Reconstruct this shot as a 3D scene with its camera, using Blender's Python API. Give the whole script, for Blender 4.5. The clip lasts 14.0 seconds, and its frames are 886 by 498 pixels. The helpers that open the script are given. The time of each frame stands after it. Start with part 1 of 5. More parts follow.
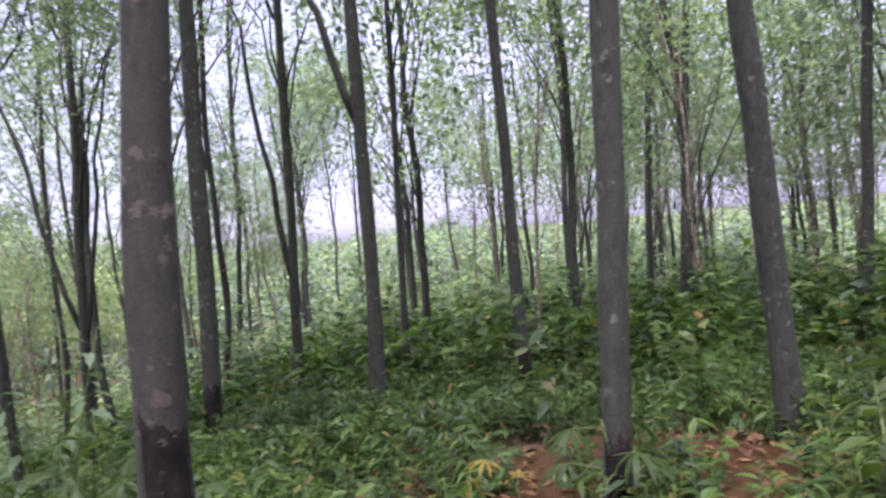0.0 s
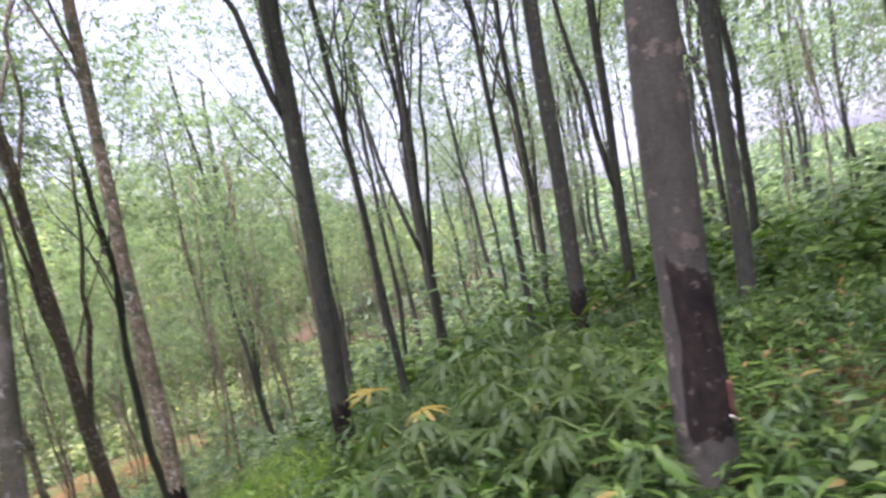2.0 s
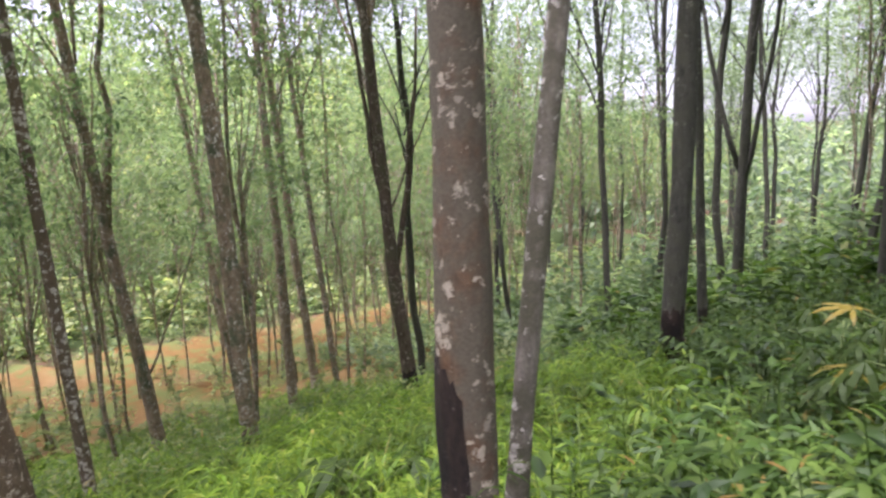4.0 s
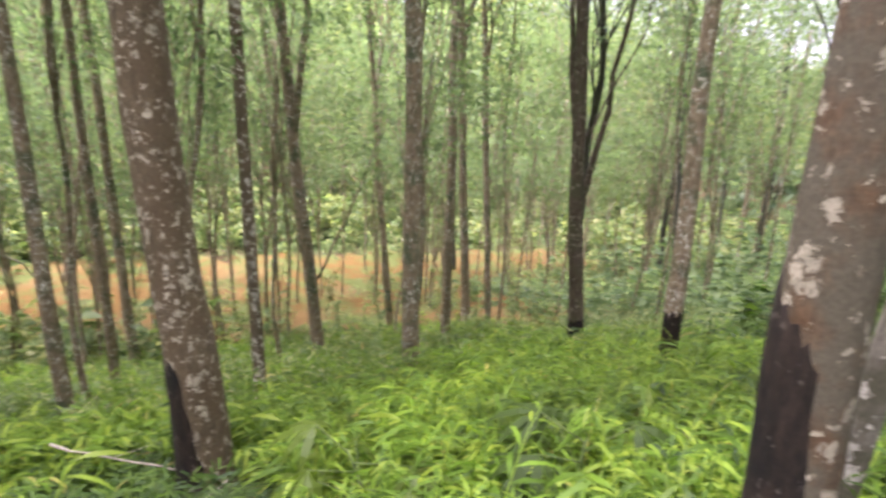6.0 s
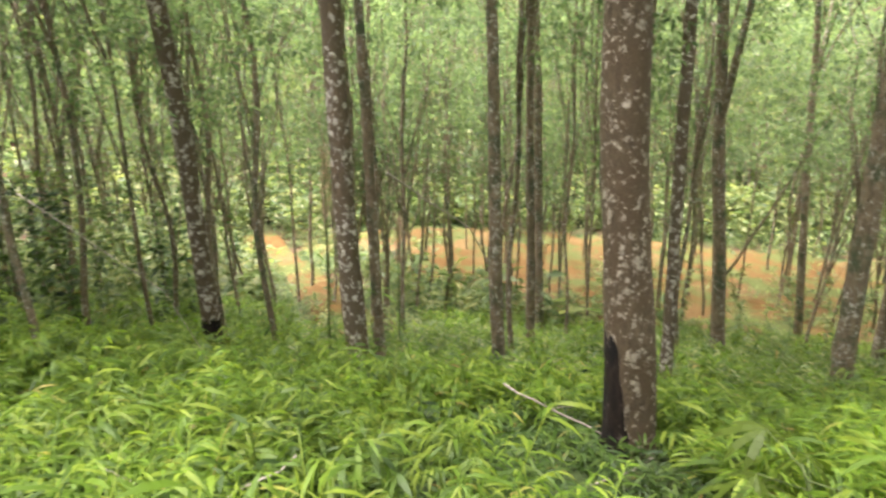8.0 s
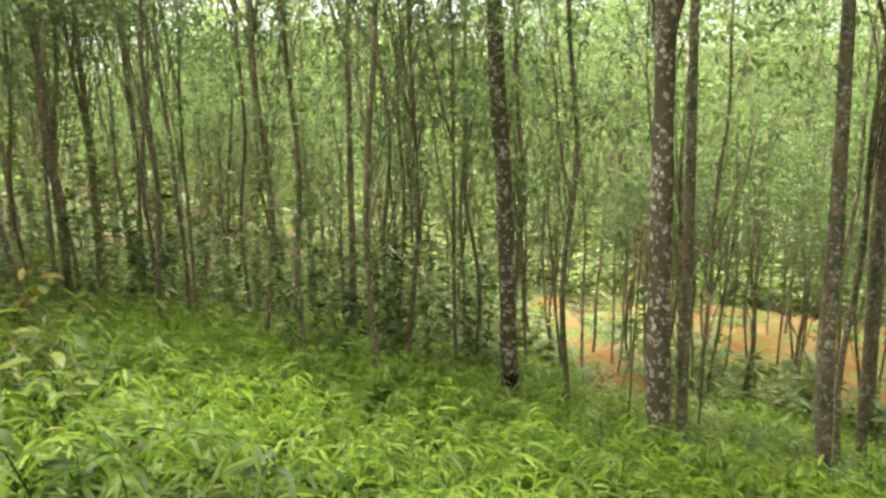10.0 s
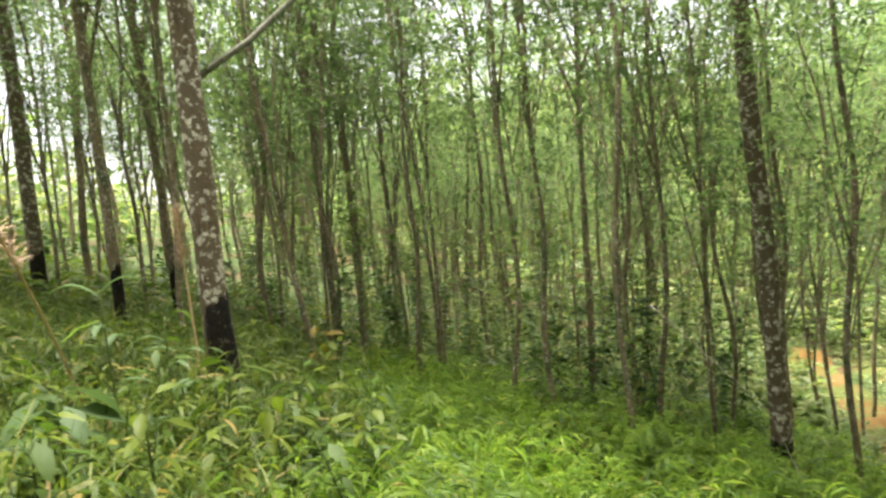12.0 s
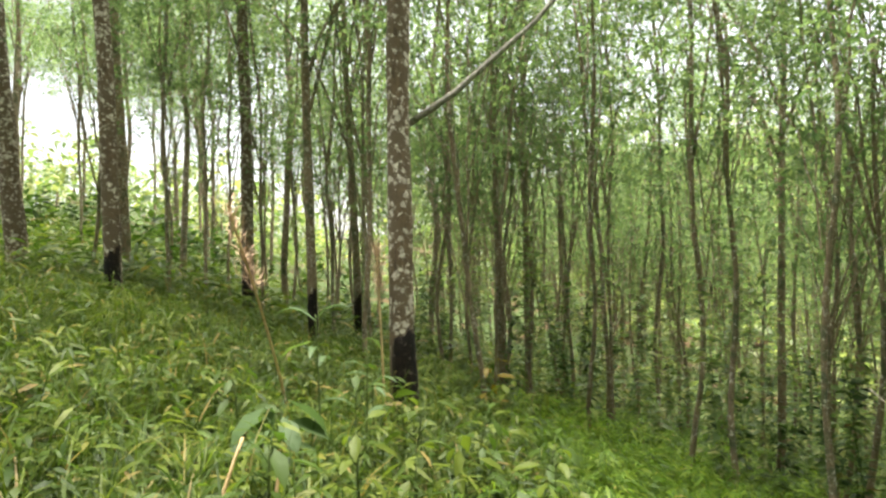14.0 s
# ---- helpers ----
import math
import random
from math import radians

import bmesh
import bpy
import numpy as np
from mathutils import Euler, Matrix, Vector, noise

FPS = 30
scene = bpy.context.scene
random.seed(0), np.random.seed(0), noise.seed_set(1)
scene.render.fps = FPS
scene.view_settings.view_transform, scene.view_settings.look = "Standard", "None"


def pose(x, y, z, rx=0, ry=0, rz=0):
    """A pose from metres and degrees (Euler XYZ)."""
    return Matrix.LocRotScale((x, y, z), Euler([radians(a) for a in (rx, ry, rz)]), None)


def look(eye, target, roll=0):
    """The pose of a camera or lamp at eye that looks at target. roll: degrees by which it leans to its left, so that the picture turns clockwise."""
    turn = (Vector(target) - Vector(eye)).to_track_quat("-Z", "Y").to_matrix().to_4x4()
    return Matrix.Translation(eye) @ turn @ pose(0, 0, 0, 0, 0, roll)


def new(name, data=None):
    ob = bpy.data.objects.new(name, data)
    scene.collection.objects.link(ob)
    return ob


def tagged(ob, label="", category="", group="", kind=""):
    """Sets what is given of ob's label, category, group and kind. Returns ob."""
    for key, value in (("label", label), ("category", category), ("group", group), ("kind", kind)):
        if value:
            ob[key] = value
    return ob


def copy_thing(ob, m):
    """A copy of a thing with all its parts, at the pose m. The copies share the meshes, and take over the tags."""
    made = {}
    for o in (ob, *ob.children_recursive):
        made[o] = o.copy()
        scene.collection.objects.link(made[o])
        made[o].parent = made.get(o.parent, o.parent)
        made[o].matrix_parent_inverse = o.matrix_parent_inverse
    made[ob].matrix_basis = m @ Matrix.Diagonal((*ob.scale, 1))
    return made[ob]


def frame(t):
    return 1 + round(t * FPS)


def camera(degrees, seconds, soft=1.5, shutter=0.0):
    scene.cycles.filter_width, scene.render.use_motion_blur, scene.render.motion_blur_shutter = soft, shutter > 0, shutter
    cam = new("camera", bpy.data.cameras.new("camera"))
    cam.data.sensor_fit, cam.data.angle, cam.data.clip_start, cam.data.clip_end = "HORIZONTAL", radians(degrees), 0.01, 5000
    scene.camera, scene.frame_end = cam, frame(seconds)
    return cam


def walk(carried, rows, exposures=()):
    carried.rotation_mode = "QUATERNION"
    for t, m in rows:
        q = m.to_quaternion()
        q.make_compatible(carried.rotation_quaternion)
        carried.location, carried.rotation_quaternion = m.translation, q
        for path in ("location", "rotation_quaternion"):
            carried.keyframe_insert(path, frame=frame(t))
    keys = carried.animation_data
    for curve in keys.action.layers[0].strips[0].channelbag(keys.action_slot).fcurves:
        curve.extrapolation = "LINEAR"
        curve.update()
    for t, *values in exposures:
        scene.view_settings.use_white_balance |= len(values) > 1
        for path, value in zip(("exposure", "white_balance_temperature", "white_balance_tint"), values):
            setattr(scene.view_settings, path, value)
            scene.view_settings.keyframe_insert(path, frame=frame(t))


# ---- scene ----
# ---- camera and walk ----
cam = camera(70.0, 14.0, soft=2.5, shutter=0.3)
PATH = [
    (0, pose(0.009, 0.076, 1.653, 88.70, 5.21, 0.25)),
    (0.5, pose(-0.204, 0.014, 1.609, 87.72, 8.64, 6.86)),
    (1, pose(-0.445, 0.044, 1.507, 85.70, 10.33, 14.40)),
    (1.5, pose(-0.696, 0.028, 1.459, 86.60, 7.25, 16.21)),
    (2, pose(-0.946, -0.052, 1.432, 86.71, 11.41, 22.90)),
    (2.5, pose(-1.225, -0.010, 1.438, 89.32, 15.98, 27.67)),
    (3, pose(-1.547, -0.123, 1.393, 84.54, 5.85, 34.02)),
    (3.5, pose(-1.933, -0.302, 1.466, 80.82, 5.40, 37.97)),
    (3.6, pose(-1.996, -0.320, 1.451, 80.92, 5.28, 39.37)),
    (5.8, pose(-2.829, -0.282, 1.150, 76.01, -3.34, 52.37)),
    (6, pose(-2.853, -0.309, 1.148, 75.66, -2.17, 56.54)),
    (6.5, pose(-2.904, -0.406, 1.151, 75.42, -2.15, 67.89)),
    (7, pose(-2.909, -0.498, 1.154, 74.87, -2.18, 76.59)),
    (7.5, pose(-2.893, -0.583, 1.167, 73.25, 0.66, 84.01)),
    (8, pose(-2.868, -0.661, 1.173, 73.67, 0.36, 90.45)),
    (8.5, pose(-2.791, -0.759, 1.187, 75.28, 0.03, 100.39)),
    (8.7, pose(-2.771, -0.788, 1.192, 75.27, -0.43, 103.44)),
    (10.8, pose(-2.619, -0.973, 1.278, 82.68, 3.80, 123.59)),
    (11, pose(-2.592, -0.997, 1.291, 83.25, 4.75, 126.12)),
    (11.5, pose(-2.526, -1.037, 1.326, 84.73, 4.70, 130.97)),
    (12, pose(-2.496, -1.074, 1.334, 84.99, 5.04, 134.61)),
    (12.5, pose(-2.452, -1.111, 1.352, 86.11, 5.10, 140.61)),
    (13, pose(-2.412, -1.121, 1.358, 87.34, 3.42, 144.60)),
    (13.5, pose(-2.369, -1.126, 1.367, 88.42, 1.86, 147.45)),
    (14, pose(-2.343, -1.121, 1.379, 89.60, 1.15, 149.54)),
]
EXPOSURE = [
    (0.0, 2.5, 5400, 45), (1.0, 2.58, 5450, 43), (2.0, 2.76, 5500, 41), (3.0, 2.72, 5550, 40), (3.5, 2.72, 5650, 38),
    (6.0, 3.12, 5950, 34), (7.0, 3.1, 6050, 31), (7.5, 3.07, 6150, 29), (8.0, 3.12, 6250, 26), (8.5, 3.06, 6400, 22), (11.0, 2.85, 6700, 9), (14.0, 2.78, 6600, 9),
]
walk(cam, PATH, EXPOSURE)

# ---- world and light ----
world = bpy.data.worlds.new("overcast_sky")
scene.world = world
world.use_nodes = True
wn, wl = world.node_tree.nodes, world.node_tree.links
SUN_ELEVATION, SUN_TURN = 80.0, 215.0
sky = wn.new("ShaderNodeTexSky")
sky.sky_type = "NISHITA"
sky.sun_disc = False
sky.sun_elevation = radians(SUN_ELEVATION)
sky.sun_rotation = radians(SUN_TURN)
sky.dust_density = 1.5
sky.air_density = 1.2
grey = wn.new("ShaderNodeHueSaturation")
grey.inputs["Saturation"].default_value = 0.22
wl.new(sky.outputs["Color"], grey.inputs["Color"])
wl.new(grey.outputs["Color"], wn["Background"].inputs["Color"])
wn["Background"].inputs["Strength"].default_value = 0.05

sun = new("sun", bpy.data.lights.new("sun", "SUN"))
sun.data.energy = 4.7
sun.data.angle = radians(60)
sun.data.color = (1.0, 0.96, 0.9)
sun.matrix_world = look((0, 0, 30), (30 * math.sin(radians(SUN_TURN)) / math.tan(radians(SUN_ELEVATION)) * -1,
                                     30 * math.cos(radians(SUN_TURN)) / math.tan(radians(SUN_ELEVATION)) * -1, 0))

# ---- materials ----


def material(name):
    m = bpy.data.materials.new(name)
    m.use_nodes = True
    nt = m.node_tree
    nt.nodes.clear()
    out = nt.nodes.new("ShaderNodeOutputMaterial")
    return m, nt.nodes, nt.links, out


def ramp(nodes, stops):
    r = nodes.new("ShaderNodeValToRGB")
    e = r.color_ramp.elements
    while len(e) < len(stops):
        e.new(0.5)
    for el, (p, c) in zip(e, stops):
        el.position, el.color = p, (*c, 1.0)
    return r


def noise_node(nodes, links, coord, scale, detail=4.0, rough=0.6):
    n = nodes.new("ShaderNodeTexNoise")
    n.inputs["Scale"].default_value = scale
    n.inputs["Detail"].default_value = detail
    n.inputs["Roughness"].default_value = rough
    links.new(coord, n.inputs["Vector"])
    return n


def mix_colour(nodes, links, fac, a, b, mode="MIX"):
    m = nodes.new("ShaderNodeMix")
    m.data_type = "RGBA"
    m.blend_type = mode
    if isinstance(fac, float):
        m.inputs["Factor"].default_value = fac
    else:
        links.new(fac, m.inputs["Factor"])
    for key, v in (("A", a), ("B", b)):
        sock = [s for s in m.inputs if s.name == key and s.type == "RGBA"][0]
        if isinstance(v, tuple):
            sock.default_value = (*v, 1.0)
        else:
            links.new(v, sock)
    return [s for s in m.outputs if s.type == "RGBA"][0]


def leaf_material(name, stops, translucent=0.4, rough=0.45, patch=0.35):
    """Leaves whose colour varies leaf by leaf and in larger patches; light shines through them."""
    m, n, l, out = material(name)
    geo = n.new("ShaderNodeNewGeometry")
    col = ramp(n, stops)
    l.new(geo.outputs["Random Per Island"], col.inputs["Fac"])
    tex = n.new("ShaderNodeTexCoord")
    big = noise_node(n, l, tex.outputs["Object"], 0.8, 3.0)
    shade = ramp(n, [(0.3, (1 - patch,) * 3), (0.7, (1.0 + patch * 0.6, 1.0 + patch * 0.5, 1.0))])
    l.new(big.outputs["Fac"], shade.inputs["Fac"])
    base = mix_colour(n, l, 1.0, col.outputs["Color"], shade.outputs["Color"], "MULTIPLY")
    p = n.new("ShaderNodeBsdfPrincipled")
    p.inputs["Roughness"].default_value = rough
    p.inputs["Specular IOR Level"].default_value = 0.2
    l.new(base, p.inputs["Base Color"])
    t = n.new("ShaderNodeBsdfTranslucent")
    warm = mix_colour(n, l, 1.0, base, (1.08, 1.18, 0.75), "MULTIPLY")
    l.new(warm, t.inputs["Color"])
    mix = n.new("ShaderNodeMixShader")
    mix.inputs[0].default_value = translucent
    l.new(p.outputs[0], mix.inputs[1])
    l.new(t.outputs[0], mix.inputs[2])
    l.new(mix.outputs[0], out.inputs["Surface"])
    return m


def bark_material(name, dark, light, lichen, amount, moss=(0.07, 0.085, 0.045), moss_amount=0.3, spot=26.0, cover=1.0):
    """Rubber tree bark: streaked grain, cracks, blotches of moss, and round pale lichen spots."""
    m, n, l, out = material(name)
    tex = n.new("ShaderNodeTexCoord")
    info = n.new("ShaderNodeObjectInfo")
    move = n.new("ShaderNodeVectorMath")
    move.operation = "MULTIPLY_ADD"
    comb = n.new("ShaderNodeCombineXYZ")
    l.new(info.outputs["Random"], comb.inputs[0])
    l.new(info.outputs["Random"], comb.inputs[2])
    move.inputs[1].default_value = (37.0, 37.0, 37.0)
    l.new(comb.outputs[0], move.inputs[0])
    l.new(tex.outputs["Object"], move.inputs[2])
    squash = n.new("ShaderNodeMapping")
    squash.inputs["Scale"].default_value = (1.0, 1.0, 0.35)
    l.new(move.outputs[0], squash.inputs["Vector"])
    grain = noise_node(n, l, squash.outputs[0], 30.0, 6.0, 0.7)
    c1 = ramp(n, [(0.3, dark), (0.7, light)])
    l.new(grain.outputs["Fac"], c1.inputs["Fac"])
    blotch = noise_node(n, l, move.outputs[0], 5.0, 4.0)
    mf = ramp(n, [(0.62 - 0.4 * moss_amount, (0, 0, 0)), (0.72 - 0.25 * moss_amount, (1, 1, 1))])
    l.new(blotch.outputs["Fac"], mf.inputs["Fac"])
    c2 = mix_colour(n, l, mf.outputs["Color"], c1.outputs["Color"], moss)
    vor = n.new("ShaderNodeTexVoronoi")
    vor.inputs["Scale"].default_value = spot
    wob = noise_node(n, l, move.outputs[0], 14.0, 3.0)
    mixv = n.new("ShaderNodeVectorMath")
    mixv.operation = "MULTIPLY_ADD"
    mixv.inputs[1].default_value = (0.09, 0.09, 0.12)
    l.new(wob.outputs["Color"], mixv.inputs[0])
    l.new(move.outputs[0], mixv.inputs[2])
    ragged = noise_node(n, l, move.outputs[0], 70.0, 3.0, 0.7)
    mixw = n.new("ShaderNodeVectorMath")
    mixw.operation = "MULTIPLY_ADD"
    mixw.inputs[1].default_value = (0.055, 0.055, 0.055)
    l.new(ragged.outputs["Color"], mixw.inputs[0])
    l.new(mixv.outputs[0], mixw.inputs[2])
    l.new(mixw.outputs[0], vor.inputs["Vector"])
    sep = n.new("ShaderNodeSeparateColor")
    l.new(vor.outputs["Color"], sep.inputs[0])
    patchy = noise_node(n, l, move.outputs[0], 3.2, 3.0)
    size = n.new("ShaderNodeMath")
    size.operation = "MULTIPLY"
    l.new(sep.outputs[0], size.inputs[0])
    l.new(patchy.outputs["Fac"], size.inputs[1])
    grown = n.new("ShaderNodeMath")
    grown.operation = "MULTIPLY"
    grown.inputs[1].default_value = cover
    l.new(size.outputs[0], grown.inputs[0])
    less = n.new("ShaderNodeMath")
    less.operation = "SUBTRACT"
    l.new(grown.outputs[0], less.inputs[0])
    l.new(vor.outputs["Distance"], less.inputs[1])
    spots = ramp(n, [(max(0.0, 0.32 - amount), (0, 0, 0)), (max(0.05, 0.50 - amount), (0.85, 0.85, 0.85))])
    l.new(less.outputs[0], spots.inputs["Fac"])
    tone = mix_colour(n, l, sep.outputs[1], tuple(0.55 * v for v in lichen), lichen)
    c3 = mix_colour(n, l, spots.outputs["Color"], c2, tone)
    fine = noise_node(n, l, move.outputs[0], 90.0, 4.0)
    fr = ramp(n, [(0.25, (0.72, 0.72, 0.72)), (0.75, (1.2, 1.2, 1.2))])
    l.new(fine.outputs["Fac"], fr.inputs["Fac"])
    c4 = mix_colour(n, l, 1.0, c3, fr.outputs["Color"], "MULTIPLY")
    p = n.new("ShaderNodeBsdfPrincipled")
    p.inputs["Roughness"].default_value = 0.88
    p.inputs["Specular IOR Level"].default_value = 0.2
    l.new(c4, p.inputs["Base Color"])
    bump = n.new("ShaderNodeBump")
    bump.inputs["Strength"].default_value = 0.6
    bump.inputs["Distance"].default_value = 0.01
    l.new(grain.outputs["Fac"], bump.inputs["Height"])
    l.new(bump.outputs[0], p.inputs["Normal"])
    l.new(p.outputs[0], out.inputs["Surface"])
    return m


def plain_material(name, a, b, scale, rough=0.85, bump=0.3, shine=0.2):
    m, n, l, out = material(name)
    tex = n.new("ShaderNodeTexCoord")
    nz = noise_node(n, l, tex.outputs["Object"], scale, 6.0, 0.65)
    c = ramp(n, [(0.3, a), (0.7, b)])
    l.new(nz.outputs["Fac"], c.inputs["Fac"])
    p = n.new("ShaderNodeBsdfPrincipled")
    p.inputs["Roughness"].default_value = rough
    p.inputs["Specular IOR Level"].default_value = shine
    l.new(c.outputs["Color"], p.inputs["Base Color"])
    bp = n.new("ShaderNodeBump")
    bp.inputs["Strength"].default_value = bump
    bp.inputs["Distance"].default_value = 0.01
    l.new(nz.outputs["Fac"], bp.inputs["Height"])
    l.new(bp.outputs[0], p.inputs["Normal"])
    l.new(p.outputs[0], out.inputs["Surface"])
    return m


# Backlit darkness of the north trunks is put into these two bark tones.
BARK_BACKLIT = bark_material("bark_backlit", (0.02, 0.0205, 0.0155), (0.07, 0.068, 0.05), (0.165, 0.158, 0.12), 0.21, moss=(0.05, 0.05, 0.033), moss_amount=0.4, spot=17.0)
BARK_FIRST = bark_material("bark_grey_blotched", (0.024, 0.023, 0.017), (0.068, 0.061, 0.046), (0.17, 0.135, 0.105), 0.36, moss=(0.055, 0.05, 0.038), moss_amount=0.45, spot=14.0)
BARK_BROWN = bark_material("bark_brown_lichen", (0.052, 0.039, 0.025), (0.17, 0.122, 0.074), (0.66, 0.60, 0.50), 0.56, moss=(0.11, 0.085, 0.055), moss_amount=0.55, spot=25.0, cover=1.28)
BARK_STOUT = bark_material("bark_brown_speckled", (0.04, 0.031, 0.019), (0.14, 0.105, 0.062), (0.44, 0.385, 0.29), 0.53, moss=(0.085, 0.06, 0.034), moss_amount=0.6, spot=30.0, cover=1.15)
BARK_SLOPE = bark_material("bark_slope_brown", (0.03, 0.022, 0.014), (0.10, 0.075, 0.05), (0.24, 0.21, 0.16), 0.35, moss=(0.06, 0.055, 0.03), moss_amount=0.4, spot=24.0)
BARK_RED = bark_material("bark_red_lichen", (0.028, 0.017, 0.009), (0.112, 0.058, 0.026), (0.33, 0.29, 0.215), 0.40, moss=(0.07, 0.06, 0.04), moss_amount=0.75, spot=24.0)
BARK_PALE = bark_material("bark_pale", (0.08, 0.07, 0.055), (0.25, 0.22, 0.175), (0.50, 0.46, 0.39), 0.40, moss=(0.08, 0.074, 0.048), moss_amount=0.55, spot=24.0)
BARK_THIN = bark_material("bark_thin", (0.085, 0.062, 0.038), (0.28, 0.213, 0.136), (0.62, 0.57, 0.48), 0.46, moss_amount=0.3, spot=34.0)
BARK_GREY = bark_material("bark_grey_lichen", (0.12, 0.11, 0.09), (0.30, 0.28, 0.23), (0.52, 0.49, 0.42), 0.42, moss_amount=0.1, spot=30.0)
FRESH_BARK = plain_material("fresh_cut_bark", (0.045, 0.022, 0.015), (0.10, 0.046, 0.028), 30.0)
PANEL = bark_material("tapped_panel_black", (0.003, 0.0024, 0.002), (0.026, 0.017, 0.011), (0.10, 0.082, 0.064), 0.27, moss=(0.006, 0.005, 0.004), moss_amount=0.4, spot=26.0)
LATEX = plain_material("dried_latex", (0.38, 0.32, 0.26), (0.55, 0.49, 0.41), 60.0)
DEAD = plain_material("dead_wood", (0.14, 0.12, 0.085), (0.32, 0.29, 0.23), 40.0)
STRAW = plain_material("dry_straw", (0.36, 0.24, 0.11), (0.60, 0.44, 0.24), 30.0)
PLUME = plain_material("seed_plume", (0.30, 0.19, 0.12), (0.48, 0.34, 0.23), 60.0)
STEM = plain_material("green_stem", (0.045, 0.07, 0.018), (0.10, 0.13, 0.04), 30.0)

# Crown leaf greyed and lightened: hazy backlight is put into its colour.
LEAF_CROWN = leaf_material("rubber_leaf", [(0.0, (0.07, 0.11, 0.068)), (0.5, (0.13, 0.18, 0.112)), (1.0, (0.21, 0.265, 0.155))], 0.6)
# Yellow-green of its own, with the sunlit valley's brightness put into the colour.
LEAF_SUN = leaf_material("valley_leaf_sunlit", [(0.0, (0.085, 0.135, 0.055)), (0.55, (0.155, 0.21, 0.08)), (1.0, (0.29, 0.30, 0.13))], 0.5)
# Crown leaf again, with the slope's light from above put into its colour.
LEAF_MID = leaf_material("slope_leaf_lit", [(0.0, (0.08, 0.13, 0.068)), (0.5, (0.135, 0.195, 0.10)), (1.0, (0.21, 0.265, 0.13))], 0.62)
LEAF_GRASS = leaf_material("bamboo_grass_leaf", [(0.0, (0.044, 0.09, 0.012)), (0.5, (0.108, 0.198, 0.02)), (0.985, (0.184, 0.258, 0.032)), (1.0, (0.30, 0.25, 0.09))], 0.5, 0.5, 0.6)
LEAF_WEED = leaf_material("weed_leaf", [(0.0, (0.018, 0.041, 0.009)), (0.5, (0.041, 0.083, 0.014)), (0.97, (0.078, 0.128, 0.023)), (1.0, (0.16, 0.11, 0.033))], 0.4, 0.5, 0.55)
LEAF_GREEN = leaf_material("grass_leaf", [(0.0, (0.027, 0.053, 0.008)), (0.5, (0.062, 0.104, 0.013)), (0.93, (0.128, 0.16, 0.024)), (1.0, (0.27, 0.19, 0.08))], 0.45)
LEAF_BROAD = leaf_material("broad_leaf", [(0.0, (0.018, 0.036, 0.007)), (0.6, (0.035, 0.062, 0.010)), (1.0, (0.066, 0.096, 0.015))], 0.4, 0.6)
LEAF_LARGE = leaf_material("large_grey_green_leaf", [(0.0, (0.052, 0.092, 0.04)), (1.0, (0.098, 0.15, 0.062))], 0.35, 0.5, 0.2)
LEAF_YELLOW = leaf_material("yellow_leaf", [(0.0, (0.13, 0.14, 0.022)), (1.0, (0.22, 0.15, 0.02))], 0.4)
LEAF_DEAD = leaf_material("dead_leaf", [(0.0, (0.03, 0.016, 0.006)), (0.6, (0.075, 0.037, 0.013)), (1.0, (0.13, 0.075, 0.024))], 0.15, 0.7)

# ---- the lie of the land ----


def ease(a, b, v):
    t = np.clip((v - a) / (b - a), 0, 1)
    return t * t * (3 - 2 * t)


def land(x, y):
    """Height of the ground: a flat shoulder where the path runs, a slope down to the west, a valley floor, hills beyond."""
    x, y = np.asarray(x, float), np.asarray(y, float)
    fall = 0.5 * np.log1p(np.exp(np.clip((-2.2 - x) / 0.5, -40, 40)))
    side = 0.3 - 0.075 * np.clip(y, -45, 45) - 0.33 * fall
    floor = -4.6
    z = floor + 0.6 * np.log1p(np.exp(np.clip((side - floor) / 0.6, -40, 40)))
    r = np.hypot(x + 2, y)
    yaw = np.degrees(np.arctan2(-(x + 2), y))
    west = ease(15, 55, yaw) * (1 - ease(128, 165, yaw))
    z = z + ease(26, 72, r) * (1.4 + 1.6 * ease(-15, 15, yaw) + 11.0 * west) + 4.0 * ease(80, 300, r)
    z = z + 0.05 * np.sin(1.7 * x + 0.6 * y) * np.sin(1.3 * y - 0.4 * x) + 0.03 * np.sin(4.1 * x) * np.sin(3.7 * y + 1.0)
    return z


def ground_height(x, y):
    return float(land(x, y))


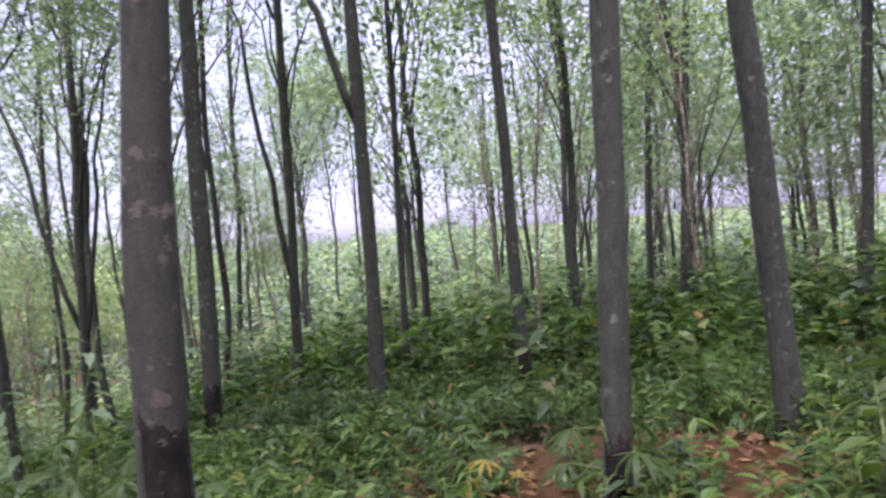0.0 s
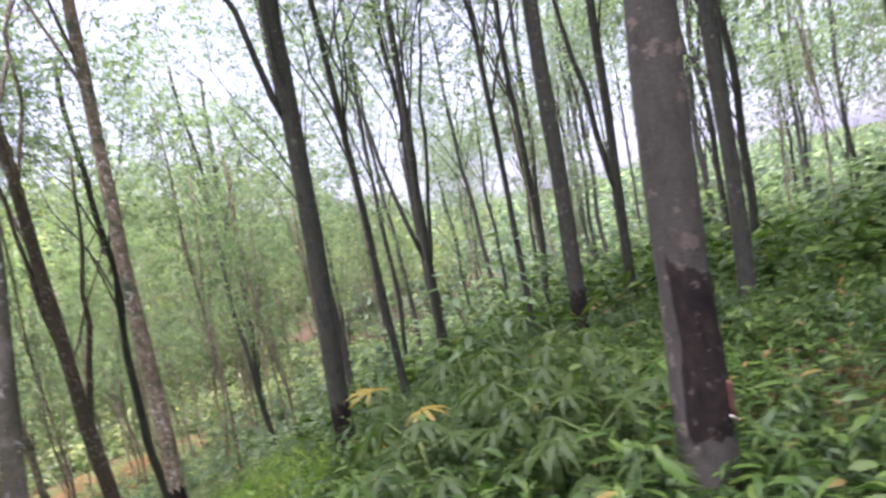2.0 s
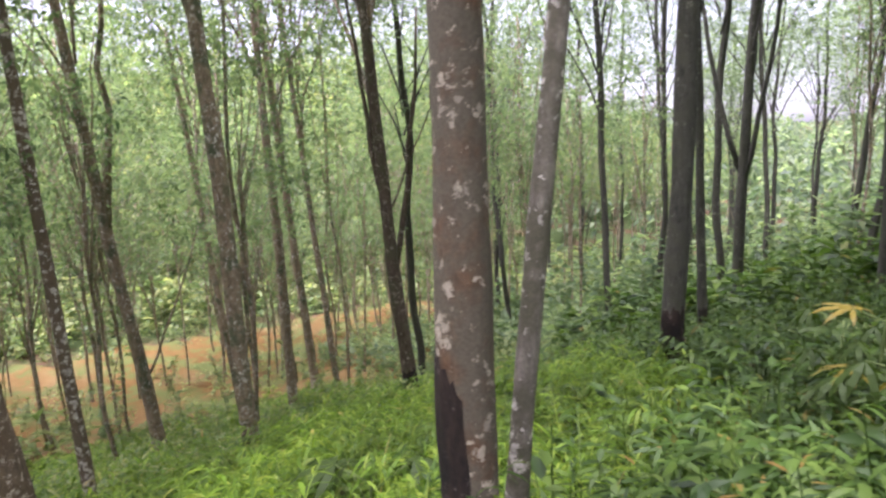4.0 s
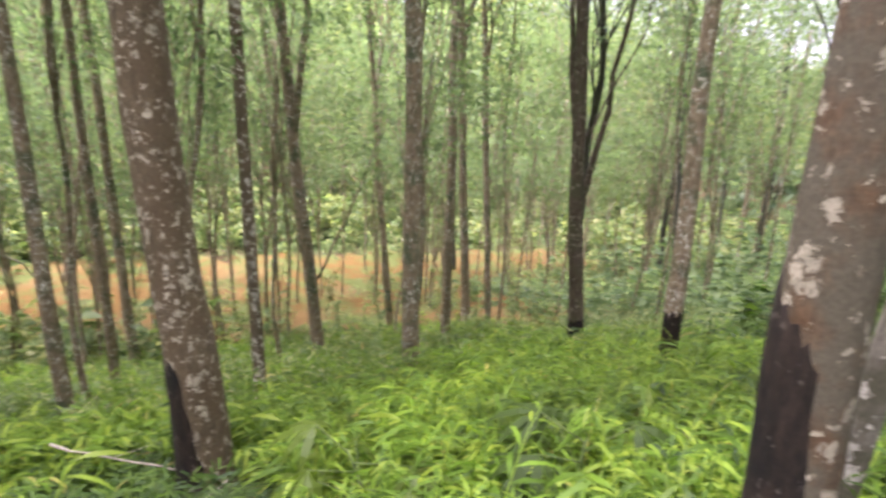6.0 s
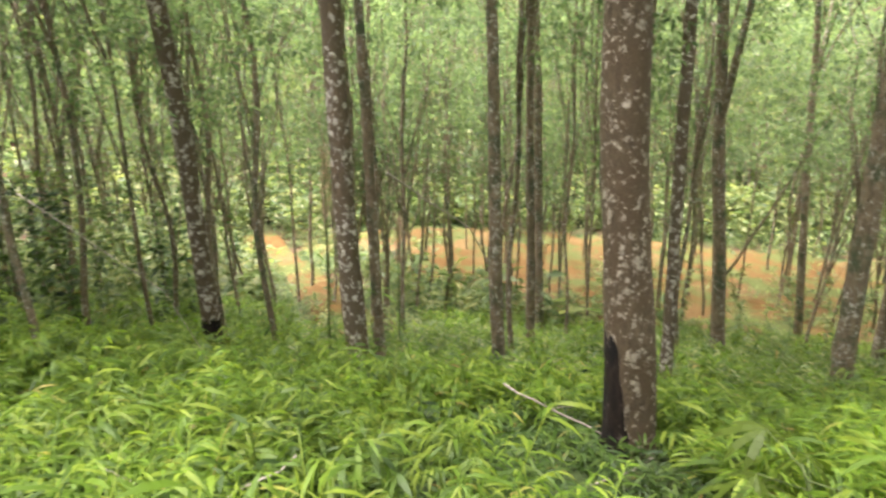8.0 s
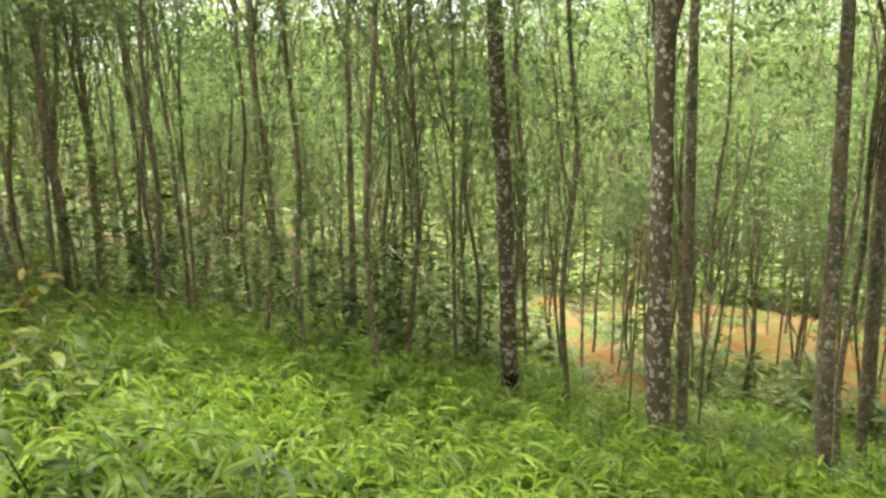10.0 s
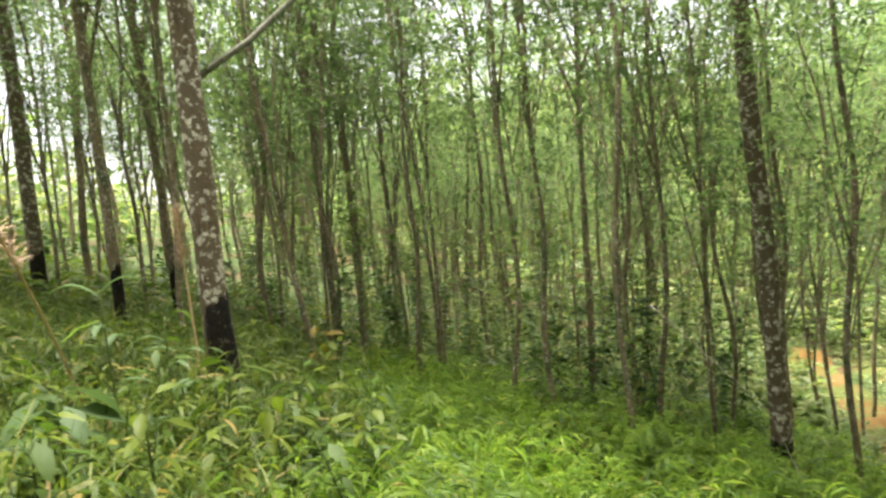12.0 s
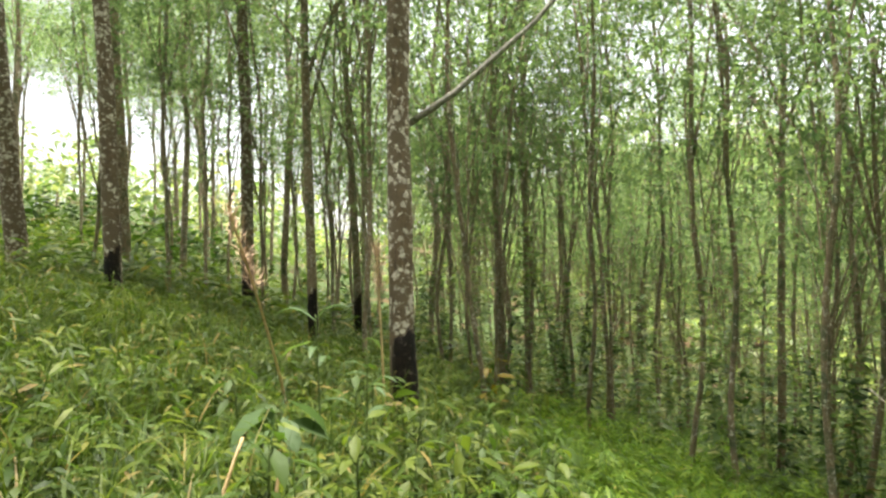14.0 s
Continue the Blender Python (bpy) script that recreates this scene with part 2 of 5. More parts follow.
def ground_material():
    m, n, l, out = material("forest_floor")
    tex = n.new("ShaderNodeTexCoord")
    co = tex.outputs["Object"]
    big = noise_node(n, l, co, 0.55, 5.0)
    fine = noise_node(n, l, co, 9.0, 6.0, 0.7)
    green = ramp(n, [(0.3, (0.018, 0.026, 0.010)), (0.55, (0.04, 0.06, 0.018)), (0.75, (0.075, 0.10, 0.03))])
    l.new(fine.outputs["Fac"], green.inputs["Fac"])
    litter = ramp(n, [(0.3, (0.03, 0.018, 0.010)), (0.7, (0.10, 0.06, 0.032))])
    l.new(fine.outputs["Fac"], litter.inputs["Fac"])
    lf = ramp(n, [(0.5, (0, 0, 0)), (0.62, (1, 1, 1))])
    l.new(big.outputs["Fac"], lf.inputs["Fac"])
    base = mix_colour(n, l, lf.outputs["Color"], green.outputs["Color"], litter.outputs["Color"])
    p = n.new("ShaderNodeBsdfPrincipled")
    p.inputs["Roughness"].default_value = 0.95
    p.inputs["Specular IOR Level"].default_value = 0.1
    l.new(base, p.inputs["Base Color"])
    bp = n.new("ShaderNodeBump")
    bp.inputs["Strength"].default_value = 0.7
    bp.inputs["Distance"].default_value = 0.04
    l.new(fine.outputs["Fac"], bp.inputs["Height"])
    l.new(bp.outputs[0], p.inputs["Normal"])
    l.new(p.outputs[0], out.inputs["Surface"])
    return m


def clay_material(name, lo, hi, pale, weeds=0.0):
    m, n, l, out = material(name)
    tex = n.new("ShaderNodeTexCoord")
    co = tex.outputs["Object"]
    big = noise_node(n, l, co, 0.35, 5.0)
    fine = noise_node(n, l, co, 5.0, 6.0, 0.7)
    a = ramp(n, [(0.3, lo), (0.7, hi)])
    l.new(fine.outputs["Fac"], a.inputs["Fac"])
    bf = ramp(n, [(0.45, (0, 0, 0)), (0.65, (1, 1, 1))])
    l.new(big.outputs["Fac"], bf.inputs["Fac"])
    c = mix_colour(n, l, bf.outputs["Color"], a.outputs["Color"], pale)
    if weeds:
        creep = noise_node(n, l, co, 0.9, 6.0, 0.7)
        wf = ramp(n, [(0.62 - 0.2 * weeds, (0, 0, 0)), (0.70 - 0.2 * weeds, (0.85, 0.85, 0.85))])
        l.new(creep.outputs["Fac"], wf.inputs["Fac"])
        c = mix_colour(n, l, wf.outputs["Color"], c, (0.055, 0.075, 0.02))
    p = n.new("ShaderNodeBsdfPrincipled")
    p.inputs["Roughness"].default_value = 0.95
    p.inputs["Specular IOR Level"].default_value = 0.08
    l.new(c, p.inputs["Base Color"])
    bp = n.new("ShaderNodeBump")
    bp.inputs["Strength"].default_value = 0.5
    bp.inputs["Distance"].default_value = 0.05
    l.new(fine.outputs["Fac"], bp.inputs["Height"])
    l.new(bp.outputs[0], p.inputs["Normal"])
    l.new(p.outputs[0], out.inputs["Surface"])
    return m


CLAY = clay_material("ochre_clay", (0.064, 0.034, 0.009), (0.104, 0.060, 0.018), (0.118, 0.080, 0.032), 0.74)
EARTH = clay_material("brown_earth", (0.02, 0.0105, 0.0035), (0.048, 0.024, 0.007), (0.037, 0.021, 0.008))


def mesh_object(name, verts, faces, mat, parent=None, label="", smooth=True):
    """One mesh object from arrays of corners and faces."""
    me = bpy.data.meshes.new(name)
    me.from_pydata(verts if isinstance(verts, list) else verts.tolist(), [], faces if isinstance(faces, list) else faces.tolist())
    if smooth:
        me.polygons.foreach_set("use_smooth", [True] * len(me.polygons))
    if mat:
        me.materials.append(mat)
    me.update()
    ob = new(name, me)
    if parent:
        ob.parent = parent
    if label:
        tagged(ob, label)
    return ob


def sheet(name, xs, ys, height, mat):
    gx, gy = np.meshgrid(xs, ys, indexing="ij")
    v = np.stack([gx, gy, height(gx, gy)], -1).reshape(-1, 3)
    a = np.arange(len(xs) * len(ys)).reshape(len(xs), len(ys))
    f = np.stack([a[:-1, :-1], a[1:, :-1], a[1:, 1:], a[:-1, 1:]], -1).reshape(-1, 4)
    return mesh_object(name, v, f, mat)


def spread(fine, coarse, far):
    """Grid lines close together near the path and wide apart far off."""
    near = np.arange(-fine, fine + 0.01, 0.25)
    steps = [near[-1]]
    step = 0.3
    while steps[-1] < far:
        step *= coarse
        steps.append(steps[-1] + step)
    out = np.array(steps[1:])
    return np.concatenate([-out[::-1], near, out])


GROUND = ground_material()
ground = sheet("ground", spread(10, 1.09, 700) - 3, spread(12, 1.09, 700), land, GROUND)
tagged(ground, "leaf-littered green forest floor sloping down to a valley", "ground", kind="structure")


def blob_sheet(name, cx, cy, rx, ry, turn, mat, lift, rings=14, sides=48, seed=1):
    """A patch of other soil with a ragged edge, lying on the ground."""
    rng = np.random.default_rng(seed)
    ang = np.linspace(0, 2 * np.pi, sides, endpoint=False)
    edge = 1 + 0.13 * np.sin(3 * ang + rng.uniform(0, 6)) + 0.09 * np.sin(7 * ang + rng.uniform(0, 6)) + 0.05 * rng.normal(size=sides)
    rad = np.linspace(0, 1, rings + 1)[1:]
    u = (rad[:, None] * edge * np.cos(ang) * rx).ravel()
    w = (rad[:, None] * edge * np.sin(ang) * ry).ravel()
    u, w = np.r_[0, u], np.r_[0, w]
    c, s = math.cos(radians(turn)), math.sin(radians(turn))
    x, y = cx + c * u - s * w, cy + s * u + c * w
    fall = np.r_[0, np.repeat(rad, sides)]
    z = land(x, y) + lift * (1 - 1.6 * fall ** 6)
    faces = [[0, 1 + i, 1 + (i + 1) % sides] for i in range(sides)]
    for k in range(rings - 1):
        b = 1 + k * sides
        faces += [[b + i, b + sides + i, b + sides + (i + 1) % sides, b + (i + 1) % sides] for i in range(sides)]
    return mesh_object(name, np.stack([x, y, z], -1), faces, mat)


CLAY_Y = (-6.0, -2.0, 1.0, 4.0, 8.0, 12.0, 17.0)
CLAY_NEAR = (-22.5, -20.0, -14.2, -10.6, -10.8, -11.8, -14.5)
CLAY_FAR = (-23.5, -25.0, -25.4, -24.6, -23.2, -21.2, -18.5)
TRACK = ((-24.5, -7.5), (-22.2, -6.4), (-18.6, -4.4), (-15.2, -3.2), (-12.0, -2.3), (-10.9, -2.0))


def ribbon_sheet(name, left, right, mat, lift, cols=24, seed=1):
    """Bare soil between two edge lines, ragged along both, its rim sunk into the ground."""
    rng = np.random.default_rng(seed)
    left, right = np.array(left, float), np.array(right, float)
    n = len(left)
    u = np.linspace(0, 1, cols)
    rag = rng.normal(0, 0.035, (n, 2))
    uu = u[None] * (1 + rag[:, 1:]) + rag[:, :1] * (1 - u[None])
    p = left[:, None] * (1 - uu[..., None]) + right[:, None] * uu[..., None]
    along = np.linspace(0, 1, n)[:, None]
    rim = np.maximum(np.abs(2 * u[None] - 1), np.abs(2 * along - 1))
    z = land(p[..., 0], p[..., 1]) + lift * (1 - 1.7 * rim ** 8) + 0.04 * rng.normal(size=p.shape[:2])
    a = np.arange(n * cols).reshape(n, cols)
    f = np.stack([a[:-1, :-1], a[1:, :-1], a[1:, 1:], a[:-1, 1:]], -1).reshape(-1, 4)
    return mesh_object(name, np.concatenate([p, z[..., None]], -1).reshape(-1, 3), f, mat)


rows_y = np.linspace(CLAY_Y[0], CLAY_Y[-1], 60)
clay_flat = ribbon_sheet("clay_ground", np.stack([np.interp(rows_y, CLAY_Y, CLAY_NEAR), rows_y], -1), np.stack([np.interp(rows_y, CLAY_Y, CLAY_FAR), rows_y], -1), CLAY, 0.22, seed=3)
tagged(clay_flat, "bare ochre clay clearing on the valley floor", "bare ground", kind="structure")
track_k = np.linspace(0, len(TRACK) - 1, 40)
track_mid = np.stack([np.interp(track_k, range(len(TRACK)), [q[i] for q in TRACK]) for i in (0, 1)], -1)
track_side = np.gradient(track_mid, axis=0)[:, ::-1] * [-1, 1]
track_side *= 0.6 / np.linalg.norm(track_side, axis=1, keepdims=True)
clay_track = ribbon_sheet("clay_road", track_mid - track_side, track_mid + track_side, CLAY, 0.2, 9, 4)
tagged(clay_track, "narrow ochre clay track climbing the slope between saplings", "dirt track", kind="structure")


def on_clay(x, y, grow=0.0):
    """True on the clearing or on the track."""
    flat = (x < np.interp(y, CLAY_Y, CLAY_NEAR) + grow) & (x > np.interp(y, CLAY_Y, CLAY_FAR) - grow) & (y > CLAY_Y[0]) & (y < CLAY_Y[-1])
    return flat | by_track(x, y, 0.55 + grow)


def by_track(x, y, reach):
    """True near the track, and a little further on the side towards the path."""
    off = y - np.interp(x, [q[0] for q in TRACK], [q[1] for q in TRACK])
    return (off > -reach) & (off < reach + 0.5) & (x > TRACK[0][0]) & (x < TRACK[-1][0] + 1.2)


bare_patch = blob_sheet("bare_earth", 0.8, 4.0, 1.7, 1.15, 8, EARTH, 0.09, seed=5)
tagged(bare_patch, "patch of bare reddish-brown earth among weeds", "soil", kind="structure")

# ---- building blocks ----


def tube(points, radii, sides=10, seed=0, rough=0.05, cap=True):
    """Corners and faces of a round, slightly uneven limb through the points."""
    rng = np.random.default_rng(seed)
    pts = np.asarray(points, float)
    radii = np.asarray(radii, float)
    way = np.gradient(pts, axis=0)
    way /= np.linalg.norm(way, axis=1, keepdims=True)
    ref = np.array([1.0, 0.13, 0.0]) if abs(way[:, 2]).mean() > 0.5 else np.array([0.05, 0.02, 1.0])
    verts = []
    ang = np.linspace(0, 2 * np.pi, sides, endpoint=False)
    ph = rng.uniform(0, 6.28, 3)
    for i, (p, r, w) in enumerate(zip(pts, radii, way)):
        a = np.cross(w, ref)
        a /= np.linalg.norm(a)
        b = np.cross(w, a)
        rr = r * (1 + rough * np.sin(2 * ang + ph[0] + 0.25 * i) + rough * 0.7 * np.sin(3 * ang + ph[1] - 0.4 * i) + rough * 0.6 * rng.normal(size=sides))
        verts.append(p + rr[:, None] * (np.cos(ang)[:, None] * a + np.sin(ang)[:, None] * b))
    verts = np.concatenate(verts)
    n = len(pts)
    idx = np.arange(n * sides).reshape(n, sides)
    nxt = np.roll(idx, -1, axis=1)
    faces = np.stack([idx[:-1], nxt[:-1], nxt[1:], idx[1:]], -1).reshape(-1, 4).tolist()
    if cap:
        faces.append(idx[-1].tolist())
        faces.append(idx[0][::-1].tolist())
    return verts.tolist(), faces


def join(pieces):
    verts, faces = [], []
    for v, f in pieces:
        k = len(verts)
        verts += list(v)
        faces += [[i + k for i in q] for q in f]
    return verts, faces


def part(name, piece, mat, parent, label="", smooth=True):
    return mesh_object(name, piece[0], piece[1], mat, parent, label, smooth)


LANCE = np.array([[0, 0, 0], [-0.055, 0.33, 0.02], [0.055, 0.33, 0.02], [-0.05, 0.68, -0.06], [0.05, 0.68, -0.06], [0, 1.0, -0.24]])
LANCE_F = [[0, 2, 1], [1, 2, 4, 3], [3, 4, 5]]
BLADE = np.array([[-0.012, 0, 0], [0.012, 0, 0], [-0.012, 0.5, 0.02], [0.012, 0.5, 0.02], [0, 1.0, -0.18]])
BLADE_F = [[0, 1, 3, 2], [2, 3, 4]]
OVAL = np.array([[0, 0, 0], [-0.2, 0.35, 0.05], [0, 0.4, -0.02], [0.2, 0.35, 0.05], [-0.15, 0.72, 0.0], [0, 0.75, -0.06], [0.15, 0.72, 0.0], [0, 1.0, -0.16]])
OVAL_F = [[0, 2, 1], [0, 3, 2], [1, 2, 5, 4], [2, 3, 6, 5], [4, 5, 7], [5, 6, 7]]


def trifoliate():
    verts, faces = [], []
    for k, (turn, size) in enumerate(((-62, 0.85), (0, 1.0), (62, 0.85))):
        c, s = math.cos(radians(turn)), math.sin(radians(turn))
        base = len(verts)
        for x, y, z in ((0, 0.12, 0), (-0.17, 0.6, 0.05), (0, 1.0, -0.22), (0.17, 0.6, 0.05)):
            verts.append((size * (c * x + s * y), size * (-s * x + c * y), size * z - 0.02 * k))
        faces += [[base, base + 3, base + 2], [base, base + 2, base + 1]]
    return np.array(verts), faces


TRI, TRI_F = trifoliate()
RHOMB = np.array([[0, 0, 0], [-0.24, 0.45, 0.06], [0, 1.0, -0.15], [0.24, 0.45, 0.06]])
RHOMB_F = [[0, 3, 2], [0, 2, 1]]


def strewn(template, faces, place, yaw, pitch, roll, size):
    """Many copies of one leaf as one pair of arrays: turned by roll about its length, raised by pitch, swung to yaw."""
    place = np.asarray(place, float)
    n = len(place)
    v = template[None] * np.asarray(size, float).reshape(n, 1, -1)
    cr, sr = np.cos(roll)[:, None], np.sin(roll)[:, None]
    x, y, z = v[..., 0] * cr + v[..., 2] * sr, v[..., 1], -v[..., 0] * sr + v[..., 2] * cr
    cp, sp = np.cos(pitch)[:, None], np.sin(pitch)[:, None]
    y, z = y * cp - z * sp, y * sp + z * cp
    cy, sy = np.cos(yaw)[:, None], np.sin(yaw)[:, None]
    x, y = x * cy - y * sy, x * sy + y * cy
    return np.stack([x, y, z], -1) + place[:, None], faces


def leaf_mesh(name, sets):
    """One mesh from several sets of strewn leaves."""
    verts, loops, starts, totals = [], [], [], []
    nv, nl = 0, 0
    for v, faces in sets:
        n, k = v.shape[:2]
        flat = np.concatenate([np.array(f) for f in faces])
        size = np.array([len(f) for f in faces])
        verts.append(v.reshape(-1, 3))
        loops.append((flat[None] + (nv + k * np.arange(n))[:, None]).ravel())
        totals.append(np.tile(size, n))
        nv += n * k
    verts, loops, totals = np.concatenate(verts), np.concatenate(loops), np.concatenate(totals)
    me = bpy.data.meshes.new(name)
    me.vertices.add(len(verts))
    me.vertices.foreach_set("co", verts.ravel())
    me.loops.add(len(loops))
    me.loops.foreach_set("vertex_index", loops.astype(np.int32))
    me.polygons.add(len(totals))
    me.polygons.foreach_set("loop_start", np.r_[0, np.cumsum(totals)[:-1]].astype(np.int32))
    me.polygons.foreach_set("loop_total", totals.astype(np.int32))
    me.update(calc_edges=True)
    return me


def leaves_object(name, sets, mat, parent=None):
    me = leaf_mesh(name, sets)
    me.materials.append(mat)
    ob = new(name, me)
    if parent:
        ob.parent = parent
    return ob


# ---- rubber trees ----


def crown_meshes(seed, height, radius, sprays, per, leaf, mat, bark, limbs=6, thick=0.035, low=0.0, shape=None):
    """The branches and the leaves of one crown, whose foot is at the origin."""
    rng = np.random.default_rng(seed)
    pieces, tips = [], []
    for i in range(limbs):
        az = 2 * np.pi * i / limbs + rng.uniform(-0.4, 0.4)
        z0 = low + height * 0.6 * rng.uniform(0.3, 1) * i / limbs
        top = z0 + height * rng.uniform(0.4, 0.62)
        out = radius * rng.uniform(0.45, 1.0)
        s = np.linspace(0, 1, 7)
        bend = rng.normal(0, 0.09, (7, 2)) * s[:, None] * radius
        line = np.stack([np.cos(az) * out * s ** 1.15 + bend[:, 0], np.sin(az) * out * s ** 1.15 + bend[:, 1], z0 + (top - z0) * s], -1)
        pieces.append(tube(line, thick * (1 - 0.82 * s), 5, seed + i, 0.03, False))
        for j in range(3):
            k = rng.integers(2, 6)
            a2 = az + rng.uniform(-1.2, 1.2)
            ln = radius * rng.uniform(0.3, 0.6)
            sub = np.linspace(0, 1, 4)[:, None] * np.array([np.cos(a2) * ln, np.sin(a2) * ln, ln * rng.uniform(0.4, 1.4)]) + line[k]
            pieces.append(tube(sub, thick * 0.35 * (1 - 0.7 * np.linspace(0, 1, 4)), 4, seed + i + j, 0.0, False))
            tips += [sub[2], sub[3]]
        tips += [line[4], line[5], line[6]]
    tips = np.array(tips)
    pick = tips[rng.integers(0, len(tips), sprays)] + rng.normal(0, 0.16 * radius, (sprays, 3))
    centre = np.repeat(pick, per, 0)
    n = len(centre)
    off = rng.normal(0, 1, (n, 3)) * np.array([0.20, 0.20, 0.11]) * (0.55 + 0.45 * radius)
    v = strewn(*(shape or (TRI, TRI_F)), centre + off, rng.uniform(0, 6.28, n), rng.normal(-0.35, 0.5, n), rng.normal(0, 0.5, n), leaf * rng.uniform(0.7, 1.3, (n, 1)))
    lv = leaf_mesh("crown", [v])
    lv.materials.append(mat)
    bv, bf = join(pieces)
    bm_ = bpy.data.meshes.new("crown_wood")
    bm_.from_pydata([tuple(p) for p in bv], [], bf)
    bm_.polygons.foreach_set("use_smooth", [True] * len(bm_.polygons))
    bm_.materials.append(bark)
    return bm_, lv


CROWNS = [crown_meshes(11 + k, 6.2, 1.9, 104, 20, 0.095, LEAF_CROWN, BARK_BACKLIT, 6, 0.02) for k in range(5)]
CROWNS_MID = [crown_meshes(71 + k, 6.2, 1.9, 105, 25, 0.09, LEAF_MID, BARK_THIN, 6, 0.02) for k in range(5)]
FULL = [crown_meshes(91 + k, 7.6, 2.2, 250, 9, 0.15, LEAF_CROWN, BARK_BACKLIT, 7, 0.018, -2.0, (RHOMB, RHOMB_F)) for k in range(4)]
FULL_MID = [crown_meshes(97 + k, 7.6, 2.2, 150, 15, 0.14, LEAF_MID, BARK_THIN, 7, 0.018, -2.0, (RHOMB, RHOMB_F)) for k in range(4)]
SLIM = [crown_meshes(31 + k, 4.6, 1.1, 32, 20, 0.085, LEAF_MID, BARK_THIN, 7, 0.009, -0.3) for k in range(5)]
SLIM_SUN = [crown_meshes(51 + k, 3.8, 0.95, 40, 8, 0.16, LEAF_SUN, BARK_THIN, 5, 0.014) for k in range(3)]


def tapping_panel(surface, centre_at, z0, z1, face, width, slant, grow, parent, rag=0.01):
    """The blackened sheet of tapped bark: follows the trunk's skin, sinks into it at its ragged rim, wider by "grow" at the foot."""
    rows, cols = 16, 16
    rng = np.random.default_rng(int(abs(face) * 10 + 100 * z1))
    ph = rng.uniform(0, 6.28, 4)
    outer, inner = [], []
    for i in range(rows + 1):
        v = i / rows
        for j in range(cols + 1):
            u = j / cols - 0.5
            side = 0.5 * grow * (1 - v) ** 0.8
            a = radians(face) + u * width * 1.06 + (u + 0.5) * side * 2 + 0.05 * math.sin(8 * v + ph[0]) + 0.03 * math.sin(21 * v + ph[1] + u)
            top = z1 + slant * u + rag * (math.sin(7 * a + ph[2]) + 0.6 * math.sin(17 * a + ph[3]))
            s = z0 + (top - z0) * v
            rim = min(1.0, 5 * (0.5 - abs(u)), 6 * (1 - v), 1.0 if z0 == 0 else 6 * v)
            r, c = surface(a, s), centre_at(s)
            out = -0.004 + 0.010 * rim ** 0.6 + 0.0015 * math.sin(9 * a + 14 * s)
            outer.append((c[0] + (r + out) * math.cos(a), c[1] + (r + out) * math.sin(a), c[2]))
            inner.append((c[0] + (r - 0.02) * math.cos(a), c[1] + (r - 0.02) * math.sin(a), c[2]))
    n, w = len(outer), cols + 1
    faces = []
    for i in range(rows):
        for j in range(cols):
            a = i * w + j
            faces.append([a, a + 1, a + w + 1, a + w])
            faces.append([n + a + w, n + a + w + 1, n + a + 1, n + a])
    for j in range(cols):
        a = rows * w + j
        faces.append([a, a + 1, n + a + 1, n + a])
    for i in range(rows):
        for a, b in ((i * w, (i + 1) * w), ((i + 1) * w + cols, i * w + cols)):
            faces.append([a, b, n + b, n + a])
    return part("tapping_panel", (outer + inner, faces), PANEL, parent, "black weathered tapped bark")


TREE_COUNT = [0]


